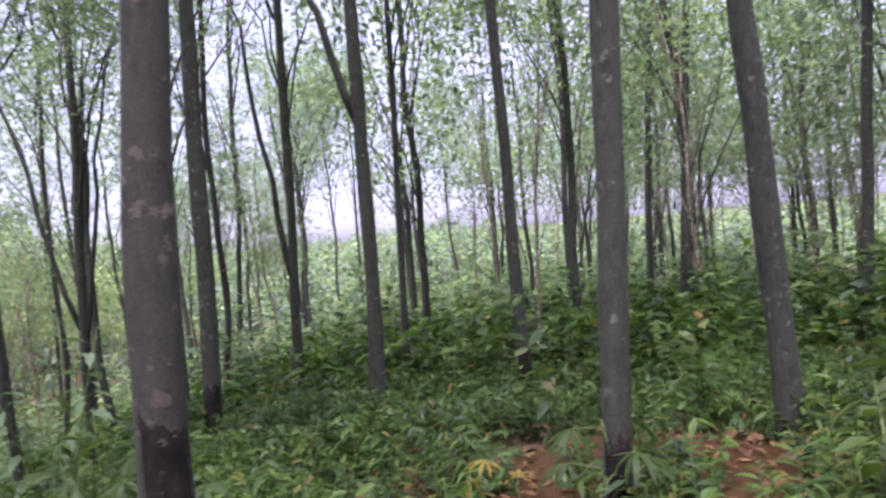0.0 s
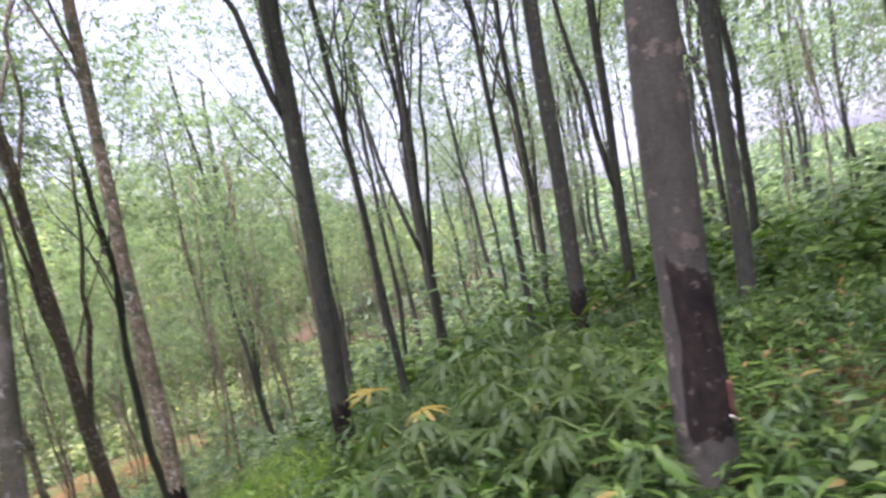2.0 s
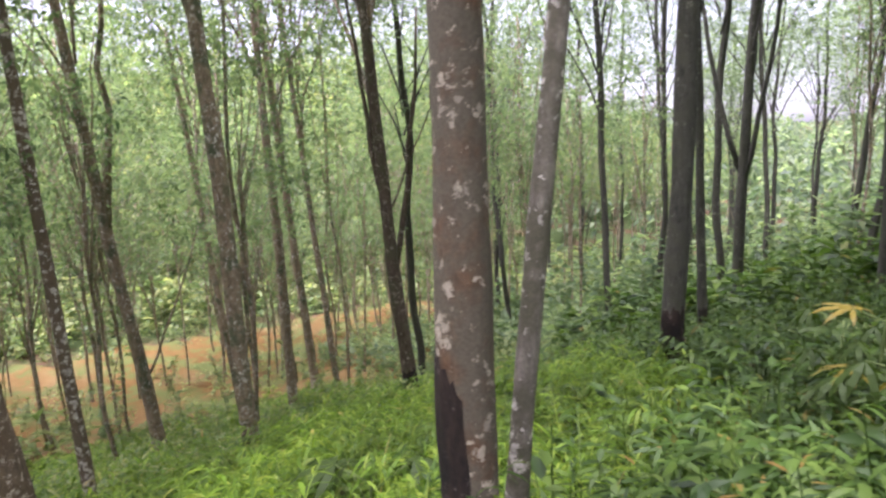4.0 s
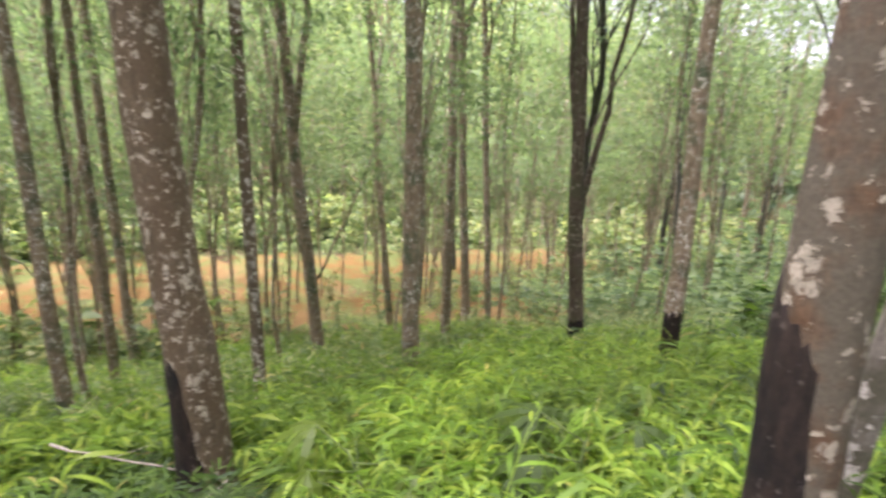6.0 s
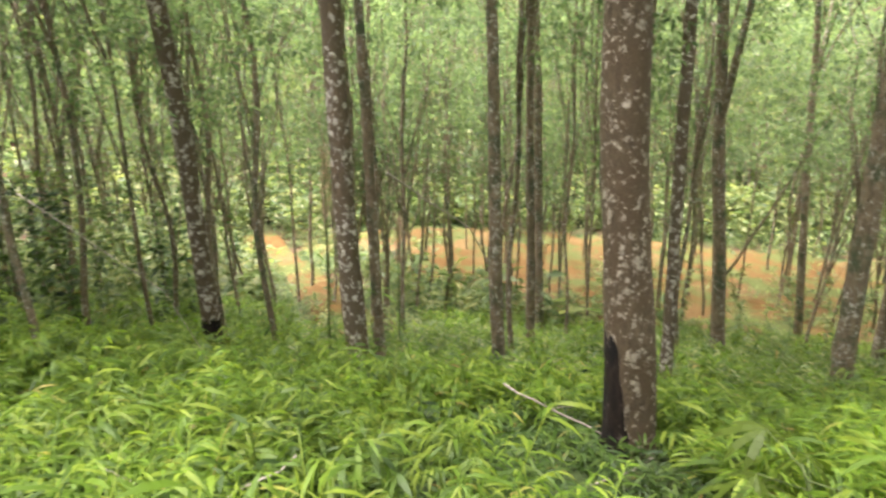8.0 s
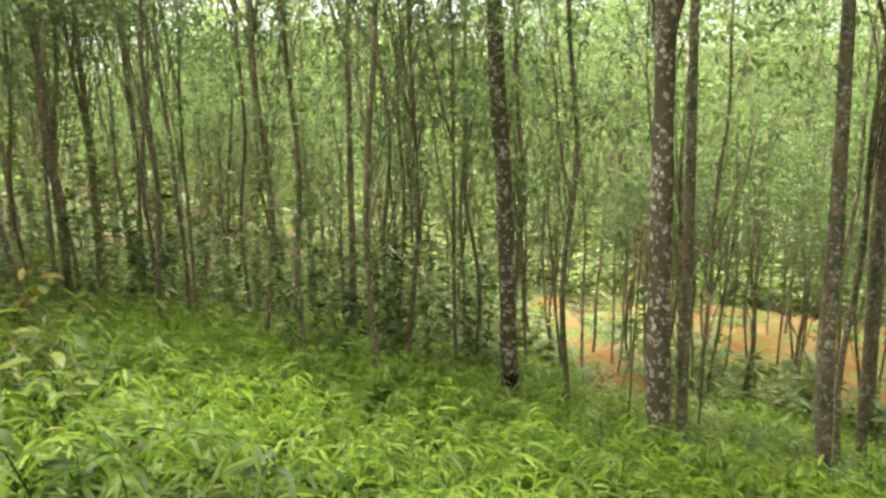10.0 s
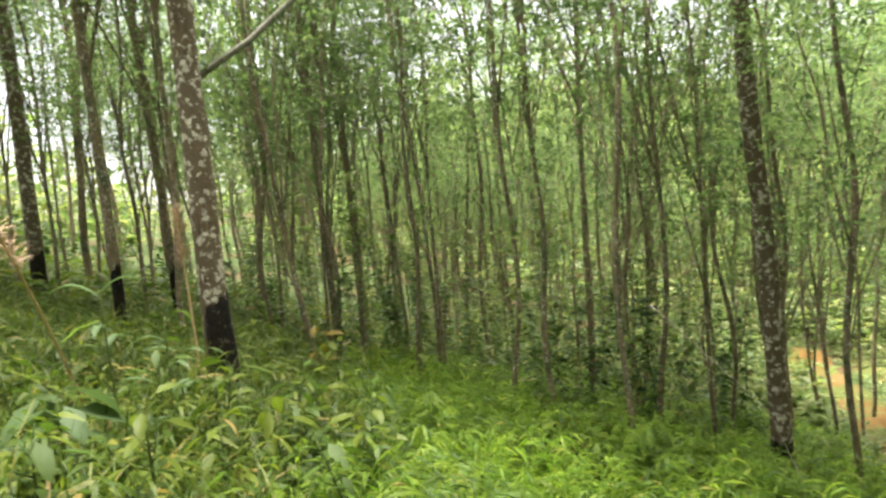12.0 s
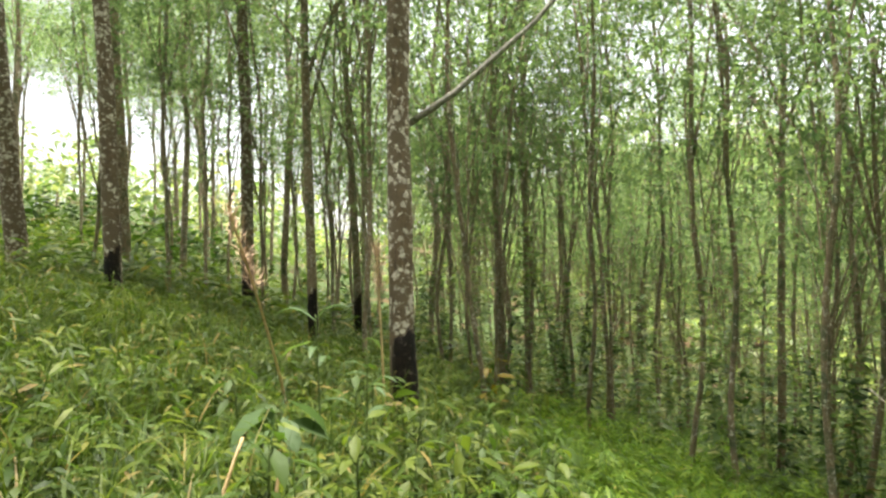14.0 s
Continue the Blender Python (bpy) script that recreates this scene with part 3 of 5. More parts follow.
def rubber_tree(x, y, d, lean=(0.0, 0.0), h=11.0, bark=None, panel=None, limbs=(), crown=0, foot=4.2, label="", sides=14, flare=0.3, step=0.22, scale=1.0, mesh_set=None, kind="rubber_tree", crook=None):
    """A rubber tree: tapering, gently crooked trunk, named limbs (height, direction, spread, length, thickness), crown, tapped panel."""
    TREE_COUNT[0] += 1
    seed = TREE_COUNT[0]
    rng = np.random.default_rng(seed)
    # Slope crown sets get pale bark, all others the backlit-dark tone.
    bark = bark or (BARK_THIN if mesh_set in (CROWNS_MID, FULL_MID) else BARK_BACKLIT)
    root = tagged(new(kind), label or "slender rubber tree standing in green undergrowth", kind.split("_")[-1], "rubber trees" if kind == "rubber_tree" else "saplings on the slope")
    root.location = (x, y, ground_height(x, y) - 0.08)
    ph = rng.uniform(0, 6.28, 4)
    wob = crook or d * 0.07

    def centre_at(s):
        fade = min(1.0, s / 0.8)
        return (lean[0] * s + fade * wob * math.sin(1.1 * s + ph[0]) + fade * 0.4 * wob * math.sin(3.1 * s + ph[1]),
                lean[1] * s + fade * wob * math.sin(1.3 * s + ph[2]) + fade * 0.4 * wob * math.sin(2.7 * s + ph[3]), s)

    def radius_at(s):
        return 0.5 * d * (1.04 - 0.62 * s / h) * (1 + flare * math.exp(-s / 0.16))

    ss = np.r_[0, 0.06, 0.14, np.arange(0.26, h * 0.8, step)]
    skin_v, skin_f = tube([centre_at(s) for s in ss], [radius_at(s) * (1 + 0.035 * math.sin(5 * s + ph[1])) for s in ss], sides, seed, 0.035)
    part("trunk", (skin_v, skin_f), bark, root)
    for hz, az, spread_, length, thick, *skin in limbs:
        c = np.array(centre_at(hz))
        s = np.linspace(0, 1, 9)
        a = radians(az)
        out = spread_ * length
        line = c + np.stack([math.cos(a) * out * s ** 0.85, math.sin(a) * out * s ** 0.85, length * s], -1) + rng.normal(0, 0.018 * length, (9, 3)) * s[:, None]
        part("limb", tube(line, thick * 0.5 * (1.1 - 0.7 * s), 9, seed + 7, 0.05), skin[0] if skin else bark, root)
    sets = mesh_set or CROWNS
    if crown is not None:
        bm_, lv = sets[(seed + crown) % len(sets)]
        c = centre_at(foot)
        for name, me in (("crown_wood", bm_), ("crown", lv)):
            ob = new(name, me)
            ob.parent = root
            ob.location = c
            ob.rotation_euler = (0, 0, rng.uniform(0, 6.28))
            ob.scale = (scale, scale, scale * rng.uniform(0.9, 1.15))
    if panel:
        z0, z1, face, width, slant, *grow = panel
        off = np.array(skin_v).reshape(len(ss), sides, 3)[:, :, :2] - np.array([centre_at(s)[:2] for s in ss])[:, None]
        turn, reach = np.arctan2(off[..., 1], off[..., 0]), np.hypot(off[..., 0], off[..., 1])

        def surface(a, s):
            rings = [np.interp(a, turn[i], reach[i], period=2 * np.pi) for i in range(np.searchsorted(ss, 1.8))]
            return float(np.interp(s, ss[:len(rings)], rings))
        tapping_panel(surface, centre_at, z0, z1, face, width, slant, grow[0] if grow else 0.0, root, 0.012 if d > 0.2 else 0.02)
    return root


TAPPED_TREE = "rubber tree with a blackened tapped panel near its foot"
SPOTTED = "brown rubber tree trunk flecked with white lichen spots"

# north stand, seen first
# Its crown is enlarged out of view to shade the ground nearby.
first_tree = rubber_tree(-1.13, 2.34, 0.19, (0.052, 0.016), bark=BARK_FIRST, scale=1.3, panel=(0.40, 1.065, -58, 2.3, -0.09), label="stout grey rubber tree with a black slanting tapped panel", sides=20)


def trunk_patch(tree, d, lean, z0, z1, face, width, slant, name, mat, label, out=0.012):
    """A curved patch of other bark or a ring of latex set into the trunk's face."""
    rows, cols = 6, 8
    outer, inner = [], []
    for i in range(rows + 1):
        for j in range(cols + 1):
            u = j / cols - 0.5
            a = radians(face) + u * width
            s = z0 + (z1 - z0) * i / rows + slant * u
            r = 0.5 * d * (1.04 - 0.62 * s / 11)
            k = out * (1 - (2 * u) ** 4 * 0.6)
            outer.append((lean[0] * s + (r + k) * math.cos(a), lean[1] * s + (r + k) * math.sin(a), s))
            inner.append((lean[0] * s + (r - 0.02) * math.cos(a), lean[1] * s + (r - 0.02) * math.sin(a), s))
    n, w = len(outer), cols + 1
    faces = []
    for i in range(rows):
        for j in range(cols):
            a = i * w + j
            faces += [[a, a + 1, a + w + 1, a + w]]
    edge = [j for j in range(w)] + [i * w + cols for i in range(1, rows + 1)] + [rows * w + j for j in range(cols - 1, -1, -1)] + [i * w for i in range(rows - 1, 0, -1)]
    for p, q in zip(edge, edge[1:] + edge[:1]):
        faces.append([q, p, n + p, n + q])
    return part(name, (outer + inner, faces), mat, tree, label)


trunk_patch(first_tree, 0.19, (0.052, 0.016), 0.48, 0.60, 0, 0.6, -0.05, "fresh_bark", FRESH_BARK, "red-brown freshly cut bark", 0.016)
trunk_patch(first_tree, 0.19, (0.052, 0.016), 0.466, 0.474, -2, 0.75, -0.06, "latex_thread", LATEX, "pale thread of dried latex along the cut", 0.02)
rubber_tree(0.67, 2.99, 0.14, (0.060, -0.013), label=TAPPED_TREE, panel=(0.0, 0.7, -100, 2.2, 0.06), sides=16)
rubber_tree(-2.28, 5.82, 0.165, (0.031, 0.011), label=TAPPED_TREE, panel=(0.0, 0.85, -90, 2.6, 0.05), bark=BARK_BACKLIT)
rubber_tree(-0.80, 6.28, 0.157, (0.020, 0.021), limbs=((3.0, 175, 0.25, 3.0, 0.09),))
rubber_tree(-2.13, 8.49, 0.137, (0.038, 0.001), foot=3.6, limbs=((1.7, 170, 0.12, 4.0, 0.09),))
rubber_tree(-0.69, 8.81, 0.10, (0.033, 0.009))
rubber_tree(0.71, 6.61, 0.137, (-0.009, 0.002), label=TAPPED_TREE, panel=(0.0, 0.75, -90, 2.6, 0.04))
rubber_tree(2.30, 4.47, 0.19, (-0.031, 0.016), label="backlit grey rubber tree trunk rising from dense shrubs")
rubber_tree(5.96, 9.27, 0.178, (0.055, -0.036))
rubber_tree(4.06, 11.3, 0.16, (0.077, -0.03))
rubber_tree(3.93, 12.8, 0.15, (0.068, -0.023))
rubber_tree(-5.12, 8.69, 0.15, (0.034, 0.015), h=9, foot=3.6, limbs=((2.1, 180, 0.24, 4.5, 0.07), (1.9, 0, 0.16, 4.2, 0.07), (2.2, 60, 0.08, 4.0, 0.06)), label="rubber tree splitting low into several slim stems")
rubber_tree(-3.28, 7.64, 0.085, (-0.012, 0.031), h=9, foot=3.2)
rubber_tree(-4.30, 4.63, 0.19, (0.022, 0.025), foot=3.3, limbs=((3.15, 215, 0.24, 3.0, 0.065),), label="backlit rubber tree with a slim side limb above head height", panel=(0.0, 0.75, -68, 3.1, 0.05))
rubber_tree(-4.89, 6.98, 0.11, (-0.037, -0.002), h=9, foot=3.4, panel=(0.0, 0.6, -60, 2.4, 0.04), label=TAPPED_TREE)
# by the path
# Crowns of these three are enlarged above the view for more shade below.
rubber_tree(-3.43, 1.05, 0.178, (-0.017, 0.031), foot=4.8, scale=1.3, bark=BARK_RED, panel=(0.0, 1.0, -115, 2.1, -0.24, 0.3), label="leaning red-brown rubber tree blotched with pale lichen, black tapped panel", sides=22, flare=0.2)
rubber_tree(-3.48, 1.28, 0.082, (0.080, 0.067), h=8, foot=4.8, scale=1.2, bark=BARK_PALE, label="thin pale grey tree trunk beside the red-brown tree", sides=16, limbs=((2.35, 120, 0.25, 2.5, 0.05),))
rubber_tree(-5.97, 0.34, 0.255, (-0.014, -0.06), foot=5.0, scale=1.3, bark=BARK_STOUT, panel=(0.0, 0.88, -97, 1.78, -0.12, 0.7), label="stout rubber tree densely spotted with white lichen", sides=24, flare=0.28, limbs=((3.35, 165, 0.18, 3.5, 0.12),))
# slope towards the valley
rubber_tree(-7.52, 4.70, 0.17, (-0.045, -0.045), h=9, bark=BARK_SLOPE, scale=1.25, foot=3.6, mesh_set=CROWNS_MID, label="dark rubber tree forking low into four upright limbs", panel=(0.0, 0.6, -48, 3.1, 0.05),
            limbs=((1.72, 50, 0.17, 3.0, 0.07), (2.45, 230, 0.13, 3.0, 0.06), (2.45, 50, 0.40, 1.9, 0.025)))
rubber_tree(-5.96, 4.16, 0.15, (-0.007, 0.011), bark=BARK_THIN, label=TAPPED_TREE, panel=(0.0, 0.8, -58, 3.1, 0.05), mesh_set=CROWNS_MID)
rubber_tree(-7.65, 2.62, 0.165, (-0.01, -0.02), bark=BARK_THIN, label="rubber tree trunk with a swollen knot above eye level", mesh_set=CROWNS_MID)
rubber_tree(-10.23, 2.76, 0.17, (-0.034, -0.084), h=9, mesh_set=CROWNS_MID, limbs=((3.1, 40, 0.1, 4.0, 0.09), (1.2, 60, 0.4, 2.4, 0.035)))
rubber_tree(-7.80, 1.20, 0.105, (-0.007, -0.023), h=9, mesh_set=CROWNS_MID, bark=BARK_BROWN, label=SPOTTED)
rubber_tree(-11.76, 0.73, 0.14, (-0.005, -0.048), h=9, mesh_set=CROWNS_MID)
rubber_tree(-12.80, 5.27, 0.13, (-0.038, -0.071), h=9, mesh_set=CROWNS_MID)
rubber_tree(-11.13, 5.83, 0.157, (-0.035, -0.049), h=9, mesh_set=CROWNS_MID, bark=BARK_THIN)
rubber_tree(-10.53, 5.85, 0.113, (-0.04, -0.052), h=9, mesh_set=CROWNS_MID)
rubber_tree(-10.10, 4.68, 0.15, (-0.004, -0.006), h=9, mesh_set=CROWNS_MID)
rubber_tree(-8.10, -0.20, 0.115, (-0.003, -0.038), h=9, mesh_set=CROWNS_MID, bark=BARK_THIN)
rubber_tree(-9.51, 0.27, 0.10, (-0.004, -0.028), h=9, mesh_set=CROWNS_MID)
rubber_tree(-7.64, -1.21, 0.086, (0.003, -0.028), h=8, bark=BARK_THIN, mesh_set=CROWNS_MID)
rubber_tree(-7.37, -1.36, 0.165, (0.004, -0.03), bark=BARK_BROWN, label=SPOTTED, sides=16, limbs=((3.1, 150, 0.3, 2.5, 0.05),), mesh_set=CROWNS_MID)
rubber_tree(-8.52, -2.94, 0.175, (0.014, -0.04), bark=BARK_BROWN, label=SPOTTED, sides=16, panel=(0.0, 0.5, 0, 3.5, 0.0), mesh_set=CROWNS_MID)
# south stand, seen last
rubber_tree(-4.42, -5.25, 0.19, (-0.003, 0.002), bark=BARK_BROWN, panel=(0.0, 0.84, 74, 2.5, 0.16), label="lichen-spotted rubber tree with black tapped panel and pale side branch", sides=20, limbs=((2.28, 165, 1.05, 2.4, 0.045, BARK_GREY),), mesh_set=CROWNS_MID)
rubber_tree(-2.73, -8.47, 0.17, (0.024, -0.001), bark=BARK_BROWN, label=SPOTTED, panel=(0.0, 0.72, 66, 2.6, 0.16), mesh_set=CROWNS_MID)
rubber_tree(-4.46, -10.03, 0.18, (0.003, -0.001), foot=3.0, scale=1.2, bark=BARK_BROWN, label=SPOTTED, panel=(0.0, 0.85, 66, 2.6, 0.16), mesh_set=CROWNS_MID)
rubber_tree(-4.71, -8.12, 0.113, (0.004, -0.001), foot=2.8, scale=1.1, bark=BARK_THIN, panel=(0.0, 0.9, 66, 2.6, 0.16), h=9, mesh_set=CROWNS_MID)
rubber_tree(-5.96, -9.73, 0.117, (0.024, -0.01), foot=3.0, scale=1.2, bark=BARK_THIN, panel=(0.0, 0.95, 66, 2.6, 0.16), h=9, mesh_set=CROWNS_MID)
rubber_tree(-3.05, -12.1, 0.19, (0.012, -0.001), mesh_set=CROWNS_MID)
rubber_tree(-1.75, -10.9, 0.25, (0.046, 0.003), bark=BARK_BROWN, label=SPOTTED, mesh_set=CROWNS_MID)
rubber_tree(-7.88, -8.84, 0.103, (0.013, -0.01), h=9, foot=3.4, scale=1.2, mesh_set=CROWNS_MID, bark=BARK_THIN)
rubber_tree(-8.49, -9.01, 0.10, (0.0, 0.0), h=9, mesh_set=CROWNS_MID, bark=BARK_THIN)
rubber_tree(-10.0, -5.86, 0.10, (-0.01, 0.016), h=9, foot=3.6, scale=1.2, mesh_set=CROWNS_MID, bark=BARK_THIN)


# ---- the rest of the wood: repeats of a few trees ----


def wood_model(kind, seed):
    """A model tree for the deeper wood: trunk, branches and foliage, to be copied."""
    rng = np.random.default_rng(seed)
    if kind == "tall":
        return rubber_tree(40 + seed, -60, rng.uniform(0.12, 0.16), (rng.normal(0, 0.02), rng.normal(0, 0.02)), h=11, sides=8, step=0.4, crook=0.05, foot=3.9, mesh_set=FULL if seed < 2 else FULL_MID)
    if kind == "high":
        return rubber_tree(40 + seed, -64, rng.uniform(0.11, 0.15), (rng.normal(0, 0.02), rng.normal(0, 0.02)), h=11, sides=8, step=0.4, crook=0.05, foot=3.8, mesh_set=CROWNS if seed < 22 else CROWNS_MID)
    if kind == "pole":
        return rubber_tree(40 + seed, -72, rng.uniform(0.06, 0.085), (rng.normal(0, 0.03), rng.normal(0, 0.03)), h=10, sides=8, step=0.35, crook=rng.uniform(0.04, 0.08), foot=rng.uniform(3.0, 3.8), bark=BARK_THIN, mesh_set=CROWNS_MID, label="slim pale-barked rubber tree among saplings")
    forks = [(rng.uniform(1.3, 3.2), rng.uniform(0, 360), rng.uniform(0.12, 0.3), rng.uniform(1.6, 3.0), rng.uniform(0.022, 0.034)) for _ in range(rng.integers(0, 3))]
    return rubber_tree(40 + seed, -68, rng.uniform(0.036, 0.062), (rng.normal(0, 0.035), rng.normal(0, 0.035)), h=rng.uniform(5.6, 7.4), sides=7, step=0.35, foot=rng.uniform(1.3, 2.9), bark=BARK_THIN, mesh_set=SLIM, limbs=forks,
                       label="thin crooked young rubber sapling in a dense stand", kind="sapling", crook=rng.uniform(0.03, 0.08))


MODELS = {k: [wood_model(k, 10 * i + j) for j in range(9 if k == "slim" else 4)] for i, k in enumerate(("tall", "slim", "high", "pole"))}


def plant(kind, x, y, rng, size=(0.85, 1.2)):
    models = MODELS[kind]
    half = len(models) // 2
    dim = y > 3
    # Northern copies use the models whose bark colour holds the backlit darkness.
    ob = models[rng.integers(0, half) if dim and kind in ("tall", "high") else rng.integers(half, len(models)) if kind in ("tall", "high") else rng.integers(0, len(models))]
    c = copy_thing(ob, pose(x, y, ground_height(x, y) - 0.1, rng.normal(0, 1.2), rng.normal(0, 1.2), rng.uniform(0, 360)))
    c.scale = (1, 1, rng.uniform(*size))
    return c


TREES_AT = [(o.location.x, o.location.y) for o in scene.objects if o.name.startswith(("rubber_tree", "sapling")) and o.location.x < 30]


def stand(kind, x0, x1, y0, y1, gap, jitter, seed, keep=1.0, clear=0.9, inside=None):
    """Trees in loose plantation rows over a stretch of the plan."""
    rng = np.random.default_rng(seed)
    for gx in np.arange(x0, x1, gap):
        for gy in np.arange(y0, y1, gap):
            if rng.uniform() > keep:
                continue
            x, y = gx + rng.normal(0, jitter), gy + rng.normal(0, jitter)
            if any((x - a) ** 2 + (y - b) ** 2 < clear ** 2 for a, b in TREES_AT) or (inside and not inside(x, y)):
                continue
            TREES_AT.append((x, y))
            plant(kind, x, y, rng)


stand("tall", -1, 12, 10.5, 34, 3.0, 0.7, 1, 0.85, 1.6)
stand("high", -10, -2, 10.5, 34, 3.0, 0.7, 18, 0.74, 1.6)
stand("tall", 3.0, 13, 9, 24, 2.3, 0.6, 12, 0.55, 1.3)
stand("tall", 3.5, 14, -1, 11, 3.2, 0.7, 2, 0.8, 1.8, lambda x, y: x > 3.2 and math.hypot(x, y) > 4.5)
stand("tall", -16, -8, 10, 24, 3.4, 0.8, 3, 0.5, 1.6)


def airy(x, y):
    """True south of the clearing's middle, and in scattered clumps north of it."""
    return y < 2.5 or math.sin(7.3 * x + 5.1 * y) > -0.2


stand("slim", -16.5, -8.6, -3.5, 17, 1.1, 0.42, 4, 0.62, 0.5, airy)
stand("slim", -14.5, -6.6, -15, -3.2, 0.95, 0.36, 5, 0.72, 0.45, lambda x, y: y < -3.2 - 0.5 * (x + 6.6))
stand("high", -13, -4, 9.5, 22, 2.6, 0.6, 15, 0.47, 1.3)
stand("high", -14, -7.5, 7.6, 11, 2.1, 0.4, 21, 0.5, 1.3)
stand("pole", -16, -7.0, -15, -4, 2.0, 0.5, 19, 0.34, 0.8)
stand("high", -9, 1, -20, -10, 2.6, 0.5, 20, 0.5, 1.0)
stand("tall", -12, -7, -28, -11, 2.5, 0.6, 16, 0.42, 1.4)
stand("slim", -8, 7, 8.5, 19, 1.9, 0.5, 17, 0.4, 0.8)
stand("slim", -6.5, -2.0, -14.5, -8.8, 1.25, 0.4, 24, 0.5, 0.6)
stand("slim", -7.5, -4.8, -9.5, -6.3, 1.0, 0.3, 25, 0.65, 0.45)
stand("slim", 4, 16, 9, 24, 1.8, 0.5, 22, 0.5, 0.8)
# Unseen trees east of the path, added so their crowns darken the grass.
stand("high", 0.8, 9, -9.5, -1.3, 2.3, 0.4, 27, 0.9, 1.4)
stand("tall", 12, 20, 8, 26, 3.0, 0.7, 23, 0.7, 1.6)
stand("pole", -24.5, -12.6, -4, 19, 2.5, 0.6, 26, 0.5, 1.0)
stand("slim", -22, -17, -2, 17, 1.6, 0.5, 14, 0.35, 0.6)
stand("slim", -17.2, -12.5, -4, 17, 0.8, 0.3, 13, 0.5, 0.4, airy)
stand("tall", -16, -7, -30, -13, 3.0, 0.8, 6, 0.45, 1.6)
stand("high", -6, 10, -34, -13.5, 2.6, 0.7, 7, 0.8, 1.5)


def far_stand(boxes, seed):
    """The young trees past the clay track, joined: one object of stems, one of leaves."""
    rng = np.random.default_rng(seed)
    where = []
    for x0, x1, y0, y1, gap, keep in boxes:
        for gx in np.arange(x0, x1, gap):
            for gy in np.arange(y0, y1, gap):
                if rng.uniform() < keep:
                    where.append((gx + rng.normal(0, 0.7), gy + rng.normal(0, 0.7)))
    leaf_sets, wood = [], []
    shapes = []
    for bm_, lv in SLIM_SUN:
        v = np.empty(len(lv.vertices) * 3)
        lv.vertices.foreach_get("co", v)
        shapes.append((v.reshape(-1, len(TRI), 3), [(np.array(p.co)) for p in bm_.vertices], [list(p.vertices) for p in bm_.polygons]))
    for x, y in where:
        lv, bv, bf = shapes[rng.integers(0, len(shapes))]
        a, s = rng.uniform(0, 6.28), rng.uniform(1.0, 1.5)
        z = ground_height(x, y)
        foot = rng.uniform(1.2, 2.8)
        turn = np.array([[math.cos(a), math.sin(a), 0], [-math.sin(a), math.cos(a), 0], [0, 0, 1]]) * s
        leaf_sets.append((lv @ turn + np.array([x, y, z + foot]), TRI_F))
        wood.append(((np.array(bv) @ turn + np.array([x, y, z + foot])).tolist(), bf))
        t = np.linspace(0, 1, 5)
        wood.append(tube(np.stack([x + 0.1 * np.sin(3 * t + a) * t, y + 0.1 * np.cos(2 * t + a) * t, z - 0.1 + (foot + 2.5 * s) * t], -1), 0.045 * (1.1 - 0.8 * t), 6, 3, 0.0, False))
    tagged(leaves_object("young_wood_leaves", leaf_sets, LEAF_SUN), "bright yellow-green leaves of the young wood past the track", "woods", kind="stuff")
    tagged(part("young_wood_stems", join(wood), BARK_THIN, None), "thin stems of the young wood past the track", "woods", kind="stuff")


far_stand([(-31, -25.5, -12, 30, 1.9, 0.8), (-26, -15, -26, -7, 2.0, 0.75), (-26, -12, 19, 34, 2.4, 0.75)], 8)
for models in MODELS.values():
    for ob in models:
        for o in (*ob.children_recursive, ob):
            bpy.data.objects.remove(o)


